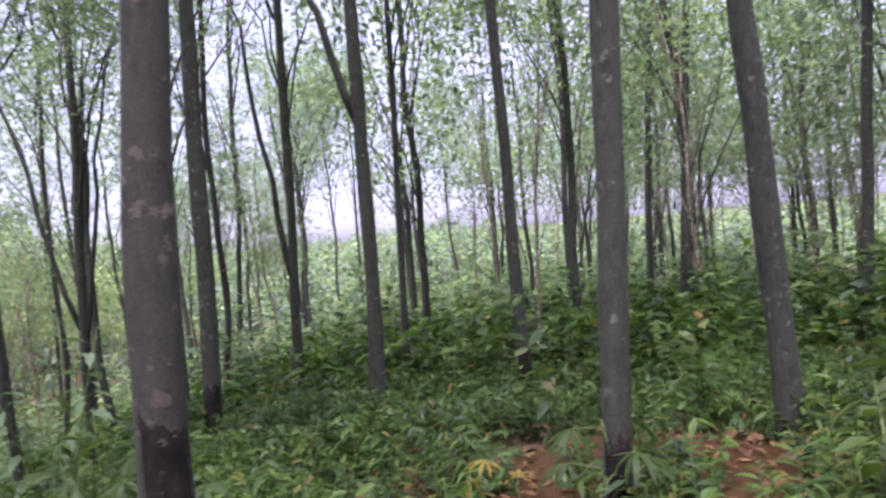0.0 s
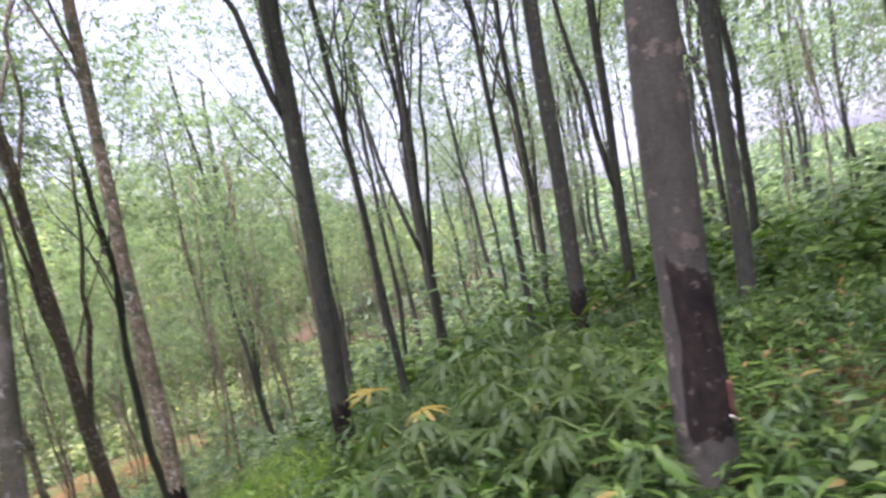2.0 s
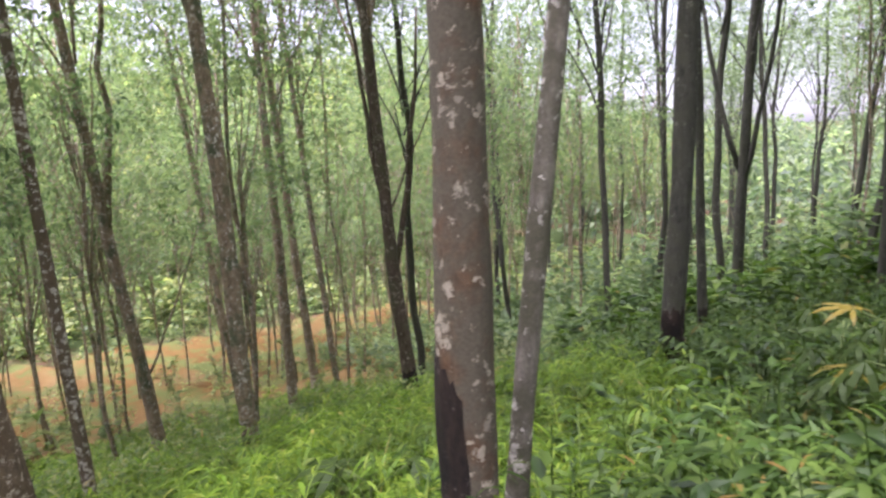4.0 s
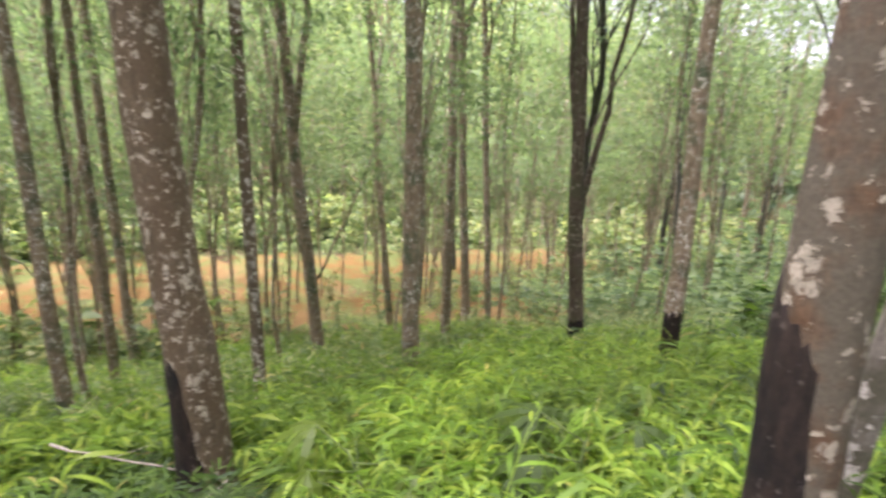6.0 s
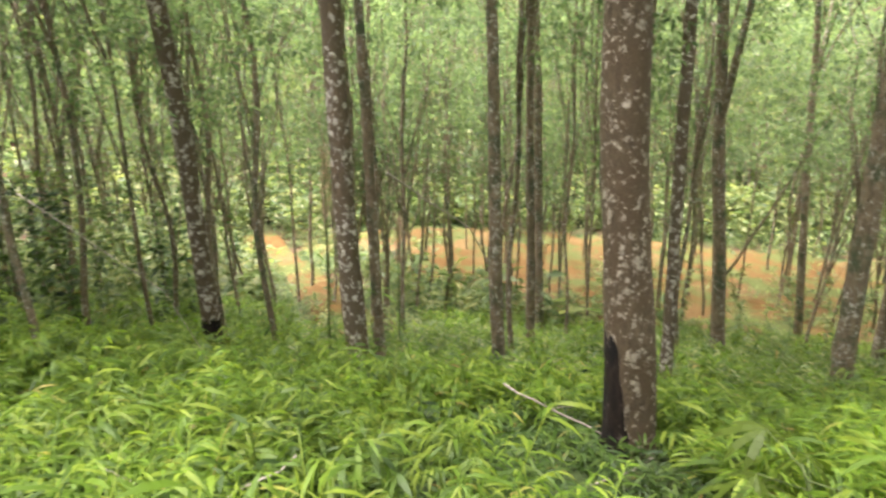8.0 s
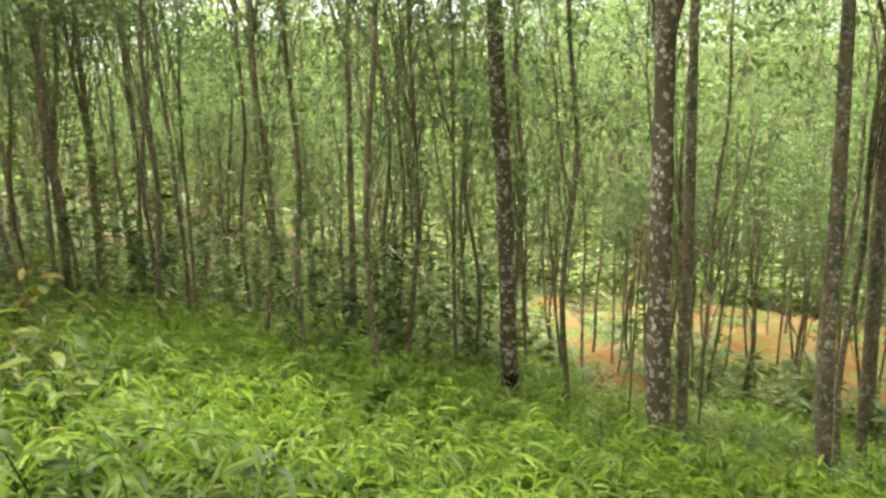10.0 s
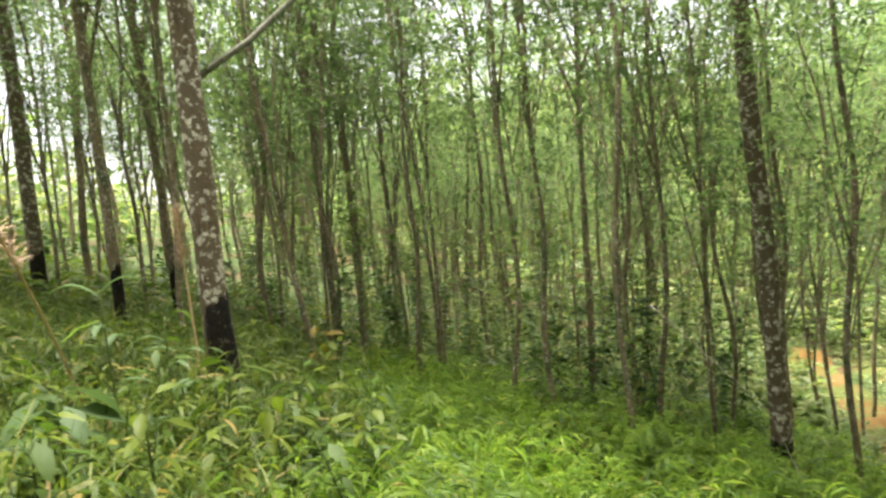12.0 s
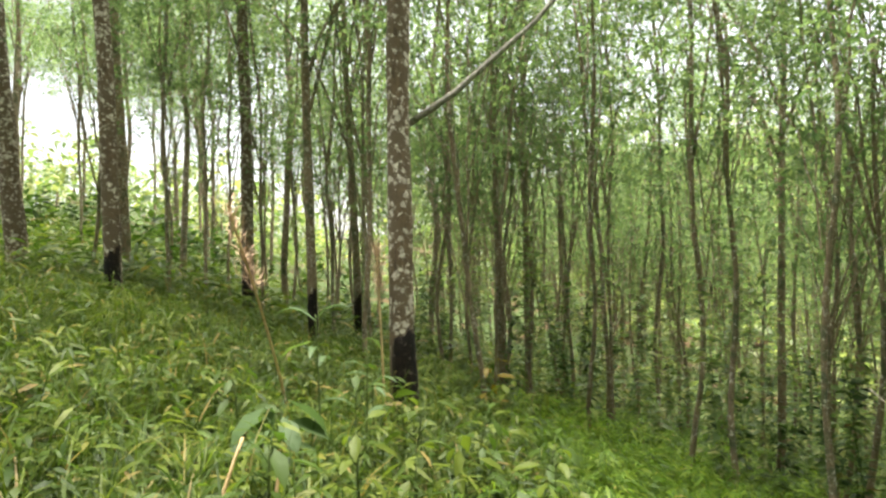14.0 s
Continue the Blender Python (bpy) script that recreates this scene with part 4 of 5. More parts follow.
def far_woods():
    """Leaf clumps and stems on the hills beyond the valley, too many and too far to tell apart."""
    rng = np.random.default_rng(77)
    n = 1450
    yaw = np.radians(np.r_[rng.uniform(-75, 225, 900), rng.uniform(-75, 34, n - 900)])
    r = 31 + 60 * rng.uniform(0, 1, n) ** 0.9
    x, y = -2 - r * np.sin(yaw), r * np.cos(yaw)
    z = land(x, y)
    h = rng.uniform(4.5, 9.5, n) * np.where(np.degrees(yaw) < 34, np.where(np.degrees(yaw) < -8, 0.4, 0.52), np.where(np.degrees(yaw) > 158, 0.6, 1.0))
    per = 70
    centre = np.repeat(np.stack([x, y, z], -1), per, 0)
    hh = np.repeat(h, per)
    m = len(centre)
    u = rng.uniform(0.12, 1.0, m)
    wide = 1.7 * np.sqrt(np.clip(1.25 - u, 0, 1)) * rng.uniform(0.3, 1.0, m)
    a = rng.uniform(0, 6.28, m)
    place = centre + np.stack([np.cos(a) * wide, np.sin(a) * wide, u * hh], -1)
    north_side = np.degrees(np.repeat(yaw, per)) < 34
    # Light by direction goes into leaf colour: brighter across the valley, duller north.
    for name, pick, mat, label in (("far_woods", ~north_side, LEAF_SUN, "light green woods covering the hills across the valley"), ("northern_woods", north_side, LEAF_CROWN, "grey-green woods on the rise behind the plantation")):
        q = place[pick]
        k = len(q)
        tagged(leaves_object(name, [strewn(RHOMB, RHOMB_F, q, rng.uniform(0, 6.28, k), rng.normal(-0.3, 0.5, k), rng.normal(0, 0.5, k), rng.uniform(0.35, 0.75, (k, 1)))], mat), label, "woods", kind="stuff")
    pieces = []
    for i in range(0, n, 2):
        s = np.linspace(0, 1, 4)
        line = np.stack([x[i] + 0.3 * rng.normal() * s, y[i] + 0.3 * rng.normal() * s, z[i] - 0.2 + h[i] * 0.85 * s], -1)
        pieces.append(tube(line, 0.08 * (1 - 0.7 * s), 4, i, 0.0, False))
    stems = part("far_stems", join(pieces), BARK_THIN, None)
    tagged(stems, "bare stems of the woods across the valley", "woods", kind="stuff")


far_woods()

# ---- undergrowth ----


def clumps(rng, x0, x1, y0, y1, density, inside=None):
    n = int((x1 - x0) * (y1 - y0) * density)
    x, y = rng.uniform(x0, x1, n), rng.uniform(y0, y1, n)
    if inside is not None:
        k = inside(x, y)
        x, y = x[k], y[k]
    return x, y


def leafy_plants(rng, x, y, tall, leaves, length, template, faces, droop=-0.15, low=0.15, stems=True):
    """Upright stems set with leaves all round: one set of leaves, one of stems."""
    n = len(x)
    z = land(x, y)
    h = tall * rng.uniform(0.55, 1.15, n)
    tilt = rng.normal(0, 0.16, (n, 2))
    per = np.repeat(np.arange(n), leaves)
    m = len(per)
    u = rng.uniform(low, 1.0, m)
    place = np.stack([x[per] + tilt[per, 0] * u * h[per], y[per] + tilt[per, 1] * u * h[per], z[per] + u * h[per]], -1)
    size = length * rng.uniform(0.6, 1.25, (m, 1))
    out = [strewn(template, faces, place, rng.uniform(0, 6.28, m), rng.normal(droop + 0.35 * u, 0.3, m), rng.normal(0, 0.35, m), size)]
    if stems:
        line = np.array([[-0.004, 0, 0], [0.004, 0, 0], [0.0025, 0, 1.0], [-0.0025, 0, 1.0]])
        v = line[None] * np.stack([np.ones(n), np.ones(n), h], -1)[:, None]
        a = rng.uniform(0, 6.28, n)
        vx = v[..., 0] * np.cos(a)[:, None] + tilt[:, :1] * v[..., 2]
        vy = v[..., 0] * np.sin(a)[:, None] + tilt[:, 1:] * v[..., 2]
        out.append((np.stack([vx + x[:, None], vy + y[:, None], v[..., 2] + z[:, None]], -1), [[0, 1, 2, 3]]))
    return out


def frond_plants(rng, x, y, tall, reach, leaves, length, template, faces, spread_=0.95):
    """Arching stems with leaves set alternately along both sides, as bamboo grass and ferns grow."""
    n = len(x)
    z = land(x, y)
    h = tall * rng.uniform(0.5, 1.2, n)
    r = reach * rng.uniform(0.5, 1.3, n)
    az = rng.uniform(0, 6.28, n)

    def stem(u, k):
        out = r[k] * u ** 1.7
        return np.stack([x[k] + np.cos(az[k]) * out, y[k] + np.sin(az[k]) * out, z[k] + h[k] * (1.45 * u - 0.45 * u ** 2.5)], -1)

    k = np.repeat(np.arange(n), leaves)
    j = np.tile(np.arange(leaves), n)
    u = np.clip(0.18 + 0.82 * (j + 0.5) / leaves + rng.normal(0, 0.03, n * leaves), 0.05, 1.0)
    side = np.where(j % 2, 1.0, -1.0) * np.where(j == leaves - 1, 0.1, 1.0)
    yaw = az[k] - np.pi / 2 + side * (spread_ + rng.normal(0, 0.22, n * leaves)) * (1.15 - 0.45 * u)
    size = length * (0.65 + 0.5 * np.sin(np.pi * u ** 0.8)) * rng.uniform(0.75, 1.2, n * leaves)
    out = [strewn(template, faces, stem(u, k), yaw, rng.normal(0.3 - 0.5 * u, 0.18), rng.normal(0, 0.3, n * leaves), size[:, None])]
    pts = []
    for v in (0.0, 0.4, 0.75, 1.0):
        p = stem(np.full(n, v), np.arange(n))
        w = np.stack([-np.sin(az), np.cos(az), 0 * az], -1) * (0.004 - 0.0025 * v)
        pts += [p - w, p + w]
    out.append((np.stack(pts, 1), [[0, 1, 3, 2], [2, 3, 5, 4], [4, 5, 7, 6]]))
    return out


def path_clear(x, y, r):
    """True away from the line along which the camera is carried."""
    return np.minimum(np.hypot(np.clip(x, -2.9, 0.2) - x, y - np.interp(x, (-2.9, -2.0, 0.0), (-0.45, -0.35, 0.0))), np.hypot(x + 2.6, y - np.clip(y, -1.2, -0.4))) > r


def off_bare(x, y):
    return (((x - 0.8) / 1.6) ** 2 + ((y - 4.0) / 1.05) ** 2 > 1) | (np.sin(3.1 * x + 1.3 * y) * np.sin(2.7 * y - 1.9 * x) > 0.1)


def undergrowth():
    rng = np.random.default_rng(5)
    # bright bamboo grass on the slope below the path
    def bright(x, y):
        edge = -0.79 * (x + 2.3) + 0.62 * (y + 1.1) > 0.25 * np.sin(3 * x + y)
        return (y < 2.0 + 0.35 * np.sin(2 * x) - 0.25 * (x + 3) + 2.2 * ease(-3.0, -4.0, x)) & (x < -2.2) & ((x < -3.5) | (y < 0.1)) & edge & path_clear(x, y, 0.5) & (y > -8.5)

    def trunk_gap(x, y):
        return (np.hypot((x + 5.2) / 1.05, (y - 0.13) / 0.42) > 1) & (np.hypot((x + 5.9) / 1.1, (y + 0.05) / 0.5) > 1)
    sets = []
    broad = LANCE * [1.08, 1, 1.4]
    x, y = clumps(rng, -7.5, -1.0, -8.2, 5.5, 82, lambda x, y: bright(x, y) & trunk_gap(x, y))
    sets += frond_plants(rng, x, y, 0.36, 0.22, 18, 0.115, broad, LANCE_F)
    x, y = clumps(rng, -7.5, -1.0, -8.2, 5.5, 60, lambda x, y: bright(x, y) & trunk_gap(x, y))
    sets += leafy_plants(rng, x, y, 0.3, 14, 0.10, LANCE * [1.1, 1, 1], LANCE_F, -0.1)
    x, y = clumps(rng, -7.5, -1.0, -7.0, 5.5, 9, lambda x, y: bright(x, y) & trunk_gap(x, y))
    sets += frond_plants(rng, x, y, 0.48, 0.32, 13, 0.165, LANCE * [1.1, 1, 1.4], LANCE_F, 0.8)
    x, y = clumps(rng, -13, -6.2, -8, 6, 58, lambda x, y: ~by_track(x, y, 0.8) & bright(np.minimum(x, -3), np.minimum(y, 2)))
    sets += leafy_plants(rng, x, y, 0.34, 14, 0.12, LANCE * [1.4, 1, 1], LANCE_F, -0.1)
    x, y = clumps(rng, 2.5, 12, -12, 5, 22, None)
    sets += leafy_plants(rng, x, y, 0.45, 9, 0.2, LANCE * [1.4, 1, 1], LANCE_F, -0.1)
    x, y = clumps(rng, -2.2, 12, -1.3, 1.0, 40, lambda x, y: path_clear(x, y, 0.5) & ~bright(x, y))
    sets += leafy_plants(rng, x, y, 0.3, 9, 0.12, LANCE * [1.4, 1, 1], LANCE_F, -0.1)
    tagged(leaves_object("bamboo_grass", sets, LEAF_GRASS), "dense bright green bamboo grass covering the slope", "undergrowth", kind="stuff")

    # darker mixed weeds north of the path
    def north(x, y):
        return ~bright(x, y) & (y > 0.35) & off_bare(x, y) & path_clear(x, y, 0.8)
    sets = []
    x, y = clumps(rng, -6.5, 4.5, 0.35, 8.5, 70, north)
    sets += leafy_plants(rng, x, y, 0.34, 10, 0.10, LANCE * [1.7, 1, 1], LANCE_F, -0.1)
    x, y = clumps(rng, -6.5, 4.5, 0.35, 6.5, 26, north)
    sets += frond_plants(rng, x, y, 0.42, 0.25, 11, 0.14, LANCE * [1.7, 1, 1.3], LANCE_F)
    x, y = clumps(rng, -6.5, 4.5, 0.9, 8.0, 14, north)
    sets += leafy_plants(rng, x, y, 0.52, 14, 0.085, OVAL, OVAL_F, -0.15)
    x, y = clumps(rng, -7.5, -1.0, -7.0, 5.5, 9, lambda x, y: bright(x, y) & trunk_gap(x, y) & (np.sin(2.1 * x - 1.2 * y) + np.sin(1.4 * y + 0.6 * x) > 0.0))
    sets += leafy_plants(rng, x, y, 0.4, 16, 0.09, LANCE * [2.0, 1, 1], LANCE_F, -0.1)
    x, y = clumps(rng, -7.1, -4.2, -0.6, 0.7, 150, lambda x, y: ~trunk_gap(x, y) & (np.hypot(x + 5.97, y - 0.34) > 0.2))
    sets += leafy_plants(rng, x, y, 0.15, 12, 0.10, LANCE * [1.2, 1, 1], LANCE_F, -0.1)
    x, y = clumps(rng, -7.5, 10, 7.5, 22, 13, None)
    sets += leafy_plants(rng, x, y, 0.75, 11, 0.22, RHOMB, RHOMB_F, -0.1)
    tagged(leaves_object("weeds", sets, LEAF_WEED), "mixed green weeds and ferns under the rubber trees", "undergrowth", kind="stuff")

    # head-high bushes deeper in the wood
    sets = []
    x, y = clumps(rng, 0.6, 7.5, 4.6, 11, 2.6, lambda x, y: np.hypot(x - 2.25, y - 4.49) > 0.5)
    sets += leafy_plants(rng, x, y, 1.35, 34, 0.17, OVAL, OVAL_F, -0.15, 0.05)
    x, y = clumps(rng, 2.6, 8, -2, 4.6, 2.2, None)
    sets += leafy_plants(rng, x, y, 1.2, 30, 0.17, OVAL, OVAL_F, -0.15, 0.05)
    x, y = clumps(rng, -18, -6.8, -15, -3.6, 1.4, lambda x, y: (y < -3.3 + 0.16 * (x + 6.8)) & ~on_clay(x, y, 0.7))
    sets += leafy_plants(rng, x, y, 1.8, 60, 0.12, RHOMB, RHOMB_F, -0.15, 0.1)
    x, y = clumps(rng, -8, 8, -30, -12.5, 0.8, None)
    sets += leafy_plants(rng, x, y, 1.3, 26, 0.26, RHOMB, RHOMB_F, -0.15, 0.05)
    tagged(leaves_object("bushes", sets, LEAF_WEED), "head-high green bushes between the deeper trunks", "bushes", kind="stuff")

    # lighter bushes at the back of the north stand and on the slope
    sets = []
    x, y = clumps(rng, -14, 12, 9.5, 34, 1.0, None)
    sets += leafy_plants(rng, x, y, 1.6, 30, 0.26, RHOMB, RHOMB_F, -0.15, 0.05)
    x, y = clumps(rng, -16, -7.0, 8, 24, 8, None)
    sets += leafy_plants(rng, x, y, 0.7, 11, 0.2, RHOMB, RHOMB_F, -0.1)
    tagged(leaves_object("pale_bushes", sets, LEAF_MID), "pale green bushes at the back of the stand", "bushes", kind="stuff")

    # grass and creepers to the south
    def south(x, y):
        return ~bright(x, y) & (y < -0.8) & path_clear(x, y, 0.75)
    sets = []
    x, y = clumps(rng, -6.5, 2.5, -10, -0.8, 170, south)
    sets += leafy_plants(rng, x, y, 0.26, 9, 0.22, BLADE * [1.2, 1, 1], BLADE_F, 0.35, 0.0, False)
    x, y = clumps(rng, -6.5, 2.5, -10, -0.8, 70, south)
    sets += leafy_plants(rng, x, y, 0.33, 9, 0.085, LANCE * [2.2, 1, 1], LANCE_F, -0.1)
    x, y = clumps(rng, -6.5, 2.5, -10, -0.8, 40, lambda x, y: south(x, y) & (np.sin(1.9 * x + 0.7) * np.sin(2.3 * y) > -0.1))
    sets += leafy_plants(rng, x, y, 0.4, 11, 0.12, LANCE * [1.3, 1, 1], LANCE_F, -0.05)
    x, y = clumps(rng, -6.5, 2.5, -10, -0.8, 22, south)
    sets += frond_plants(rng, x, y, 0.42, 0.26, 11, 0.13, LANCE * [1.4, 1, 1.3], LANCE_F)
    x, y = clumps(rng, -4.0, 2.5, -2.5, 1.2, 130, lambda x, y: ~path_clear(x, y, 0.85))
    sets += leafy_plants(rng, x, y, 0.12, 9, 0.14, BLADE * [1.2, 1, 1], BLADE_F, 0.3, 0.0, False)
    x, y = clumps(rng, -12, 8, -24, -9, 14, None)
    sets += leafy_plants(rng, x, y, 0.5, 10, 0.24, LANCE * [2.0, 1, 1], LANCE_F, -0.1)
    tagged(leaves_object("grass", sets, LEAF_GREEN), "tangled green grass and creepers on the level ground", "undergrowth", kind="stuff")

    # bushes across the slope and in the valley
    sets = []
    x, y = clumps(rng, -27, -12, -12, 26, 4, lambda x, y: ~on_clay(x, y, 0.3) & ~by_track(x, y, 1.3))
    sets += leafy_plants(rng, x, y, 0.9, 12, 0.32, RHOMB, RHOMB_F, -0.1)
    x, y = clumps(rng, -27, -12.0, -8, 22, 4.5, lambda x, y: ~by_track(x, y, 1.0) & (~on_clay(x, y, -0.6) | (np.sin(1.3 * x + 0.7 * y) * np.sin(0.9 * y - 0.4 * x) > 0.72)))
    sets += leafy_plants(rng, x, y, 0.7, 14, 0.17, RHOMB, RHOMB_F, -0.1)
    x, y = clumps(rng, -19, -11.5, -4, 17, 2.4, lambda x, y: ~by_track(x, y, 1.1) & (np.sin(0.8 * x + 1.1 * y) + np.sin(1.9 * y - 0.5 * x) > -0.2))
    sets += leafy_plants(rng, x, y, 0.75, 16, 0.15, LANCE * [2.2, 1, 1], LANCE_F, 0.0)
    x, y = clumps(rng, -25, -9.5, -9, 3, 22, lambda x, y: by_track(x, y, 2.4) & ~by_track(x, y, 0.25))
    sets += leafy_plants(rng, x, y, 0.22, 9, 0.13, LANCE * [2.0, 1, 1], LANCE_F, 0.1)
    x, y = clumps(rng, -24, -12.0, -6, 18, 9, lambda x, y: np.sin(1.1 * x - 0.6 * y) + np.sin(1.7 * y + 0.9 * x) > 0.35)
    sets += leafy_plants(rng, x, y, 0.25, 9, 0.14, LANCE * [2.0, 1, 1], LANCE_F, 0.1)
    x, y = clumps(rng, -11, -7.0, -2, 9, 30, lambda x, y: ~by_track(x, y, 1.0) & (~on_clay(x, y, 0.0) | (np.sin(1.9 * x + y) > 0.6)))
    sets += leafy_plants(rng, x, y, 0.36, 14, 0.085, LANCE * [2.0, 1, 1], LANCE_F, 0.0)
    x, y = clumps(rng, -15, -8.5, -4, 12, 0.55, lambda x, y: ~by_track(x, y, 2.2))
    sets += leafy_plants(rng, x, y, 1.3, 60, 0.10, OVAL, OVAL_F, -0.15, 0.05)
    x, y = clumps(rng, -18, -6.8, -15, -3.6, 1.6, lambda x, y: (y < -3.3 + 0.16 * (x + 6.8)) & ~on_clay(x, y, 0.7))
    sets += leafy_plants(rng, x, y, 2.3, 80, 0.12, RHOMB, RHOMB_F, -0.15, 0.1)
    x, y = clumps(rng, -28, -23.0, -10, 24, 2.2, None)
    sets += leafy_plants(rng, x, y, 1.7, 30, 0.24, RHOMB, RHOMB_F, -0.1)
    x, y = clumps(rng, -60, -25, -40, 45, 1.2, None)
    sets += leafy_plants(rng, x, y, 1.6, 14, 0.6, RHOMB, RHOMB_F, -0.1)
    tagged(leaves_object("valley_bushes", sets, LEAF_SUN), "yellow-green bushes across the valley slopes", "undergrowth", kind="stuff")


undergrowth()


def leaf_litter():
    rng = np.random.default_rng(9)
    x, y = clumps(rng, -1.2, 2.8, 2.7, 5.4, 110, lambda x, y: np.hypot((x - 0.8) / 1.8, (y - 4.0) / 1.25) < 1)
    n = len(x)
    v = strewn(OVAL * [1, 1, 0.6], OVAL_F, np.stack([x, y, land(x, y) + 0.1 + 0.05 * rng.uniform(size=n)], -1), rng.uniform(0, 6.28, n), rng.normal(0, 0.25, n), rng.normal(0, 0.4, n), rng.uniform(0.05, 0.10, (n, 1)))
    tagged(leaves_object("leaf_litter", [v], LEAF_DEAD), "fallen brown leaves on the bare earth", "leaf litter", kind="stuff")


leaf_litter()

# ---- single plants and loose things ----


def petal(template, faces, base, yaw, pitch, roll, size):
    v, f = strewn(template, faces, [base], np.array([yaw]), np.array([pitch]), np.array([roll]), np.array([[size]]) if np.isscalar(size) else np.array([size]))
    return v[0].tolist(), [list(q) for q in f]


def palmate_shrub(x, y, h, leaves, size, mat, label, seed, lean=0.15):
    """A shrub whose long-stalked leaves each spread into finger-like leaflets."""
    rng = np.random.default_rng(seed)
    root = tagged(new("palmate_shrub"), label, "shrub")
    root.location = (x, y, ground_height(x, y) - 0.03)
    s = np.linspace(0, 1, 7)
    dx, dy = rng.normal(0, lean, 2)
    line = np.stack([dx * h * s ** 1.5, dy * h * s ** 1.5, h * s], -1)
    part("stem", tube(line, 0.009 * (1.2 - 0.7 * s), 7, seed), STEM, root)
    finger = bpy.data.meshes.new("leaflet")
    finger.from_pydata([tuple(p) for p in LANCE * [1.6, 1, 1.2]], [], LANCE_F)
    finger.materials.append(mat)
    for i in range(leaves):
        u = 0.3 + 0.7 * (i + 0.5) / leaves
        b = np.array([dx * h * u ** 1.5, dy * h * u ** 1.5, h * u])
        yaw = i * 2.4 + rng.uniform(-0.4, 0.4)
        reach = size * rng.uniform(0.8, 1.3)
        rise = rng.uniform(0.1, 0.6)
        hub = b + reach * np.array([-math.sin(yaw) * math.cos(rise), math.cos(yaw) * math.cos(rise), math.sin(rise)])
        leaf = part("leaf", tube(np.linspace(b, hub, 4), [0.0035, 0.003, 0.0025, 0.0025], 5, seed + i, 0.0), STEM, root)
        drop = rng.normal(-0.35, 0.25)
        for k in range(7):
            ob = new("leaflet", finger)
            ob.parent = leaf
            long = size * (1.15 - 0.09 * abs(k - 3)) * rng.uniform(0.85, 1.1)
            ob.matrix_basis = Matrix.LocRotScale(Vector(hub), Euler((drop + 0.1 * math.cos(k - 3), rng.normal(0, 0.2), yaw + radians((k - 3) * 38))), Vector((long, long, long)))
    return root


def broadleaf_plant(x, y, h, leaves, size, mat, label, seed, template=None, droop=-0.3, stem=0.008, lean=0.12, low=0.25):
    """An upright weed or sapling with oval leaves up its stem."""
    rng = np.random.default_rng(seed)
    root = tagged(new("broadleaf_plant"), label, "plant")
    root.location = (x, y, ground_height(x, y) - 0.03)
    s = np.linspace(0, 1, 7)
    dx, dy = rng.normal(0, lean, 2)
    line = np.stack([dx * h * s ** 1.4, dy * h * s ** 1.4, h * s], -1)
    part("stem", tube(line, stem * (1.2 - 0.8 * s), 6, seed), STEM, root)
    t = OVAL if template is None else template
    for i in range(leaves):
        u = low + (1 - low) * (i + 0.6) / leaves
        b = np.array([dx * h * u ** 1.4, dy * h * u ** 1.4, h * u])
        yaw = i * 2.4 + rng.uniform(-0.5, 0.5)
        out = 0.05 + 0.08 * rng.uniform() * (1 - u)
        hub = b + np.array([-math.sin(yaw) * out, math.cos(yaw) * out, 0.04])
        part("leaf", join([tube(np.linspace(b, hub, 3), [0.003] * 3, 4, i, 0.0), petal(t, OVAL_F, hub, yaw, rng.normal(droop, 0.3), rng.normal(0, 0.3), size * rng.uniform(0.7, 1.2))]), mat, root)
    return root


def reed(x, y, h, lean, label, seed, plume=True, leaves=4, mat=None):
    """A tall grass stalk, with or without its feathery seed plume."""
    rng = np.random.default_rng(seed)
    root = tagged(new("reed_grass"), label, "grass")
    root.location = (x, y, ground_height(x, y) - 0.03)
    s = np.linspace(0, 1, 10)
    line = np.stack([lean[0] * h * s ** 1.3, lean[1] * h * s ** 1.3, h * s], -1)
    part("stalk", tube(line, 0.0085 * (1.1 - 0.55 * s), 6, seed, 0.0), mat or STRAW, root)
    for i in range(leaves):
        u = 0.2 + 0.5 * i / max(1, leaves)
        b = line[int(u * 9)]
        part("leaf", petal(LANCE * [0.75, 1, 1.4], LANCE_F, b, rng.uniform(0, 6.28), rng.uniform(0.1, 0.8), 0.0, rng.uniform(0.3, 0.45)), LEAF_GRASS, root)
    if plume:
        n = 260
        u = rng.uniform(0.72, 1.0, n)
        c = np.stack([np.interp(u, s, line[:, k]) for k in range(3)], -1) + rng.normal(0, 0.017, (n, 3))
        leaves_object("plume", [strewn(BLADE * [2.0, 1, 1], BLADE_F, c, rng.uniform(0, 6.28, n), rng.normal(0.9, 0.35, n), rng.uniform(-1, 1, n), rng.uniform(0.04, 0.10, (n, 1)))], PLUME, root)
    return root


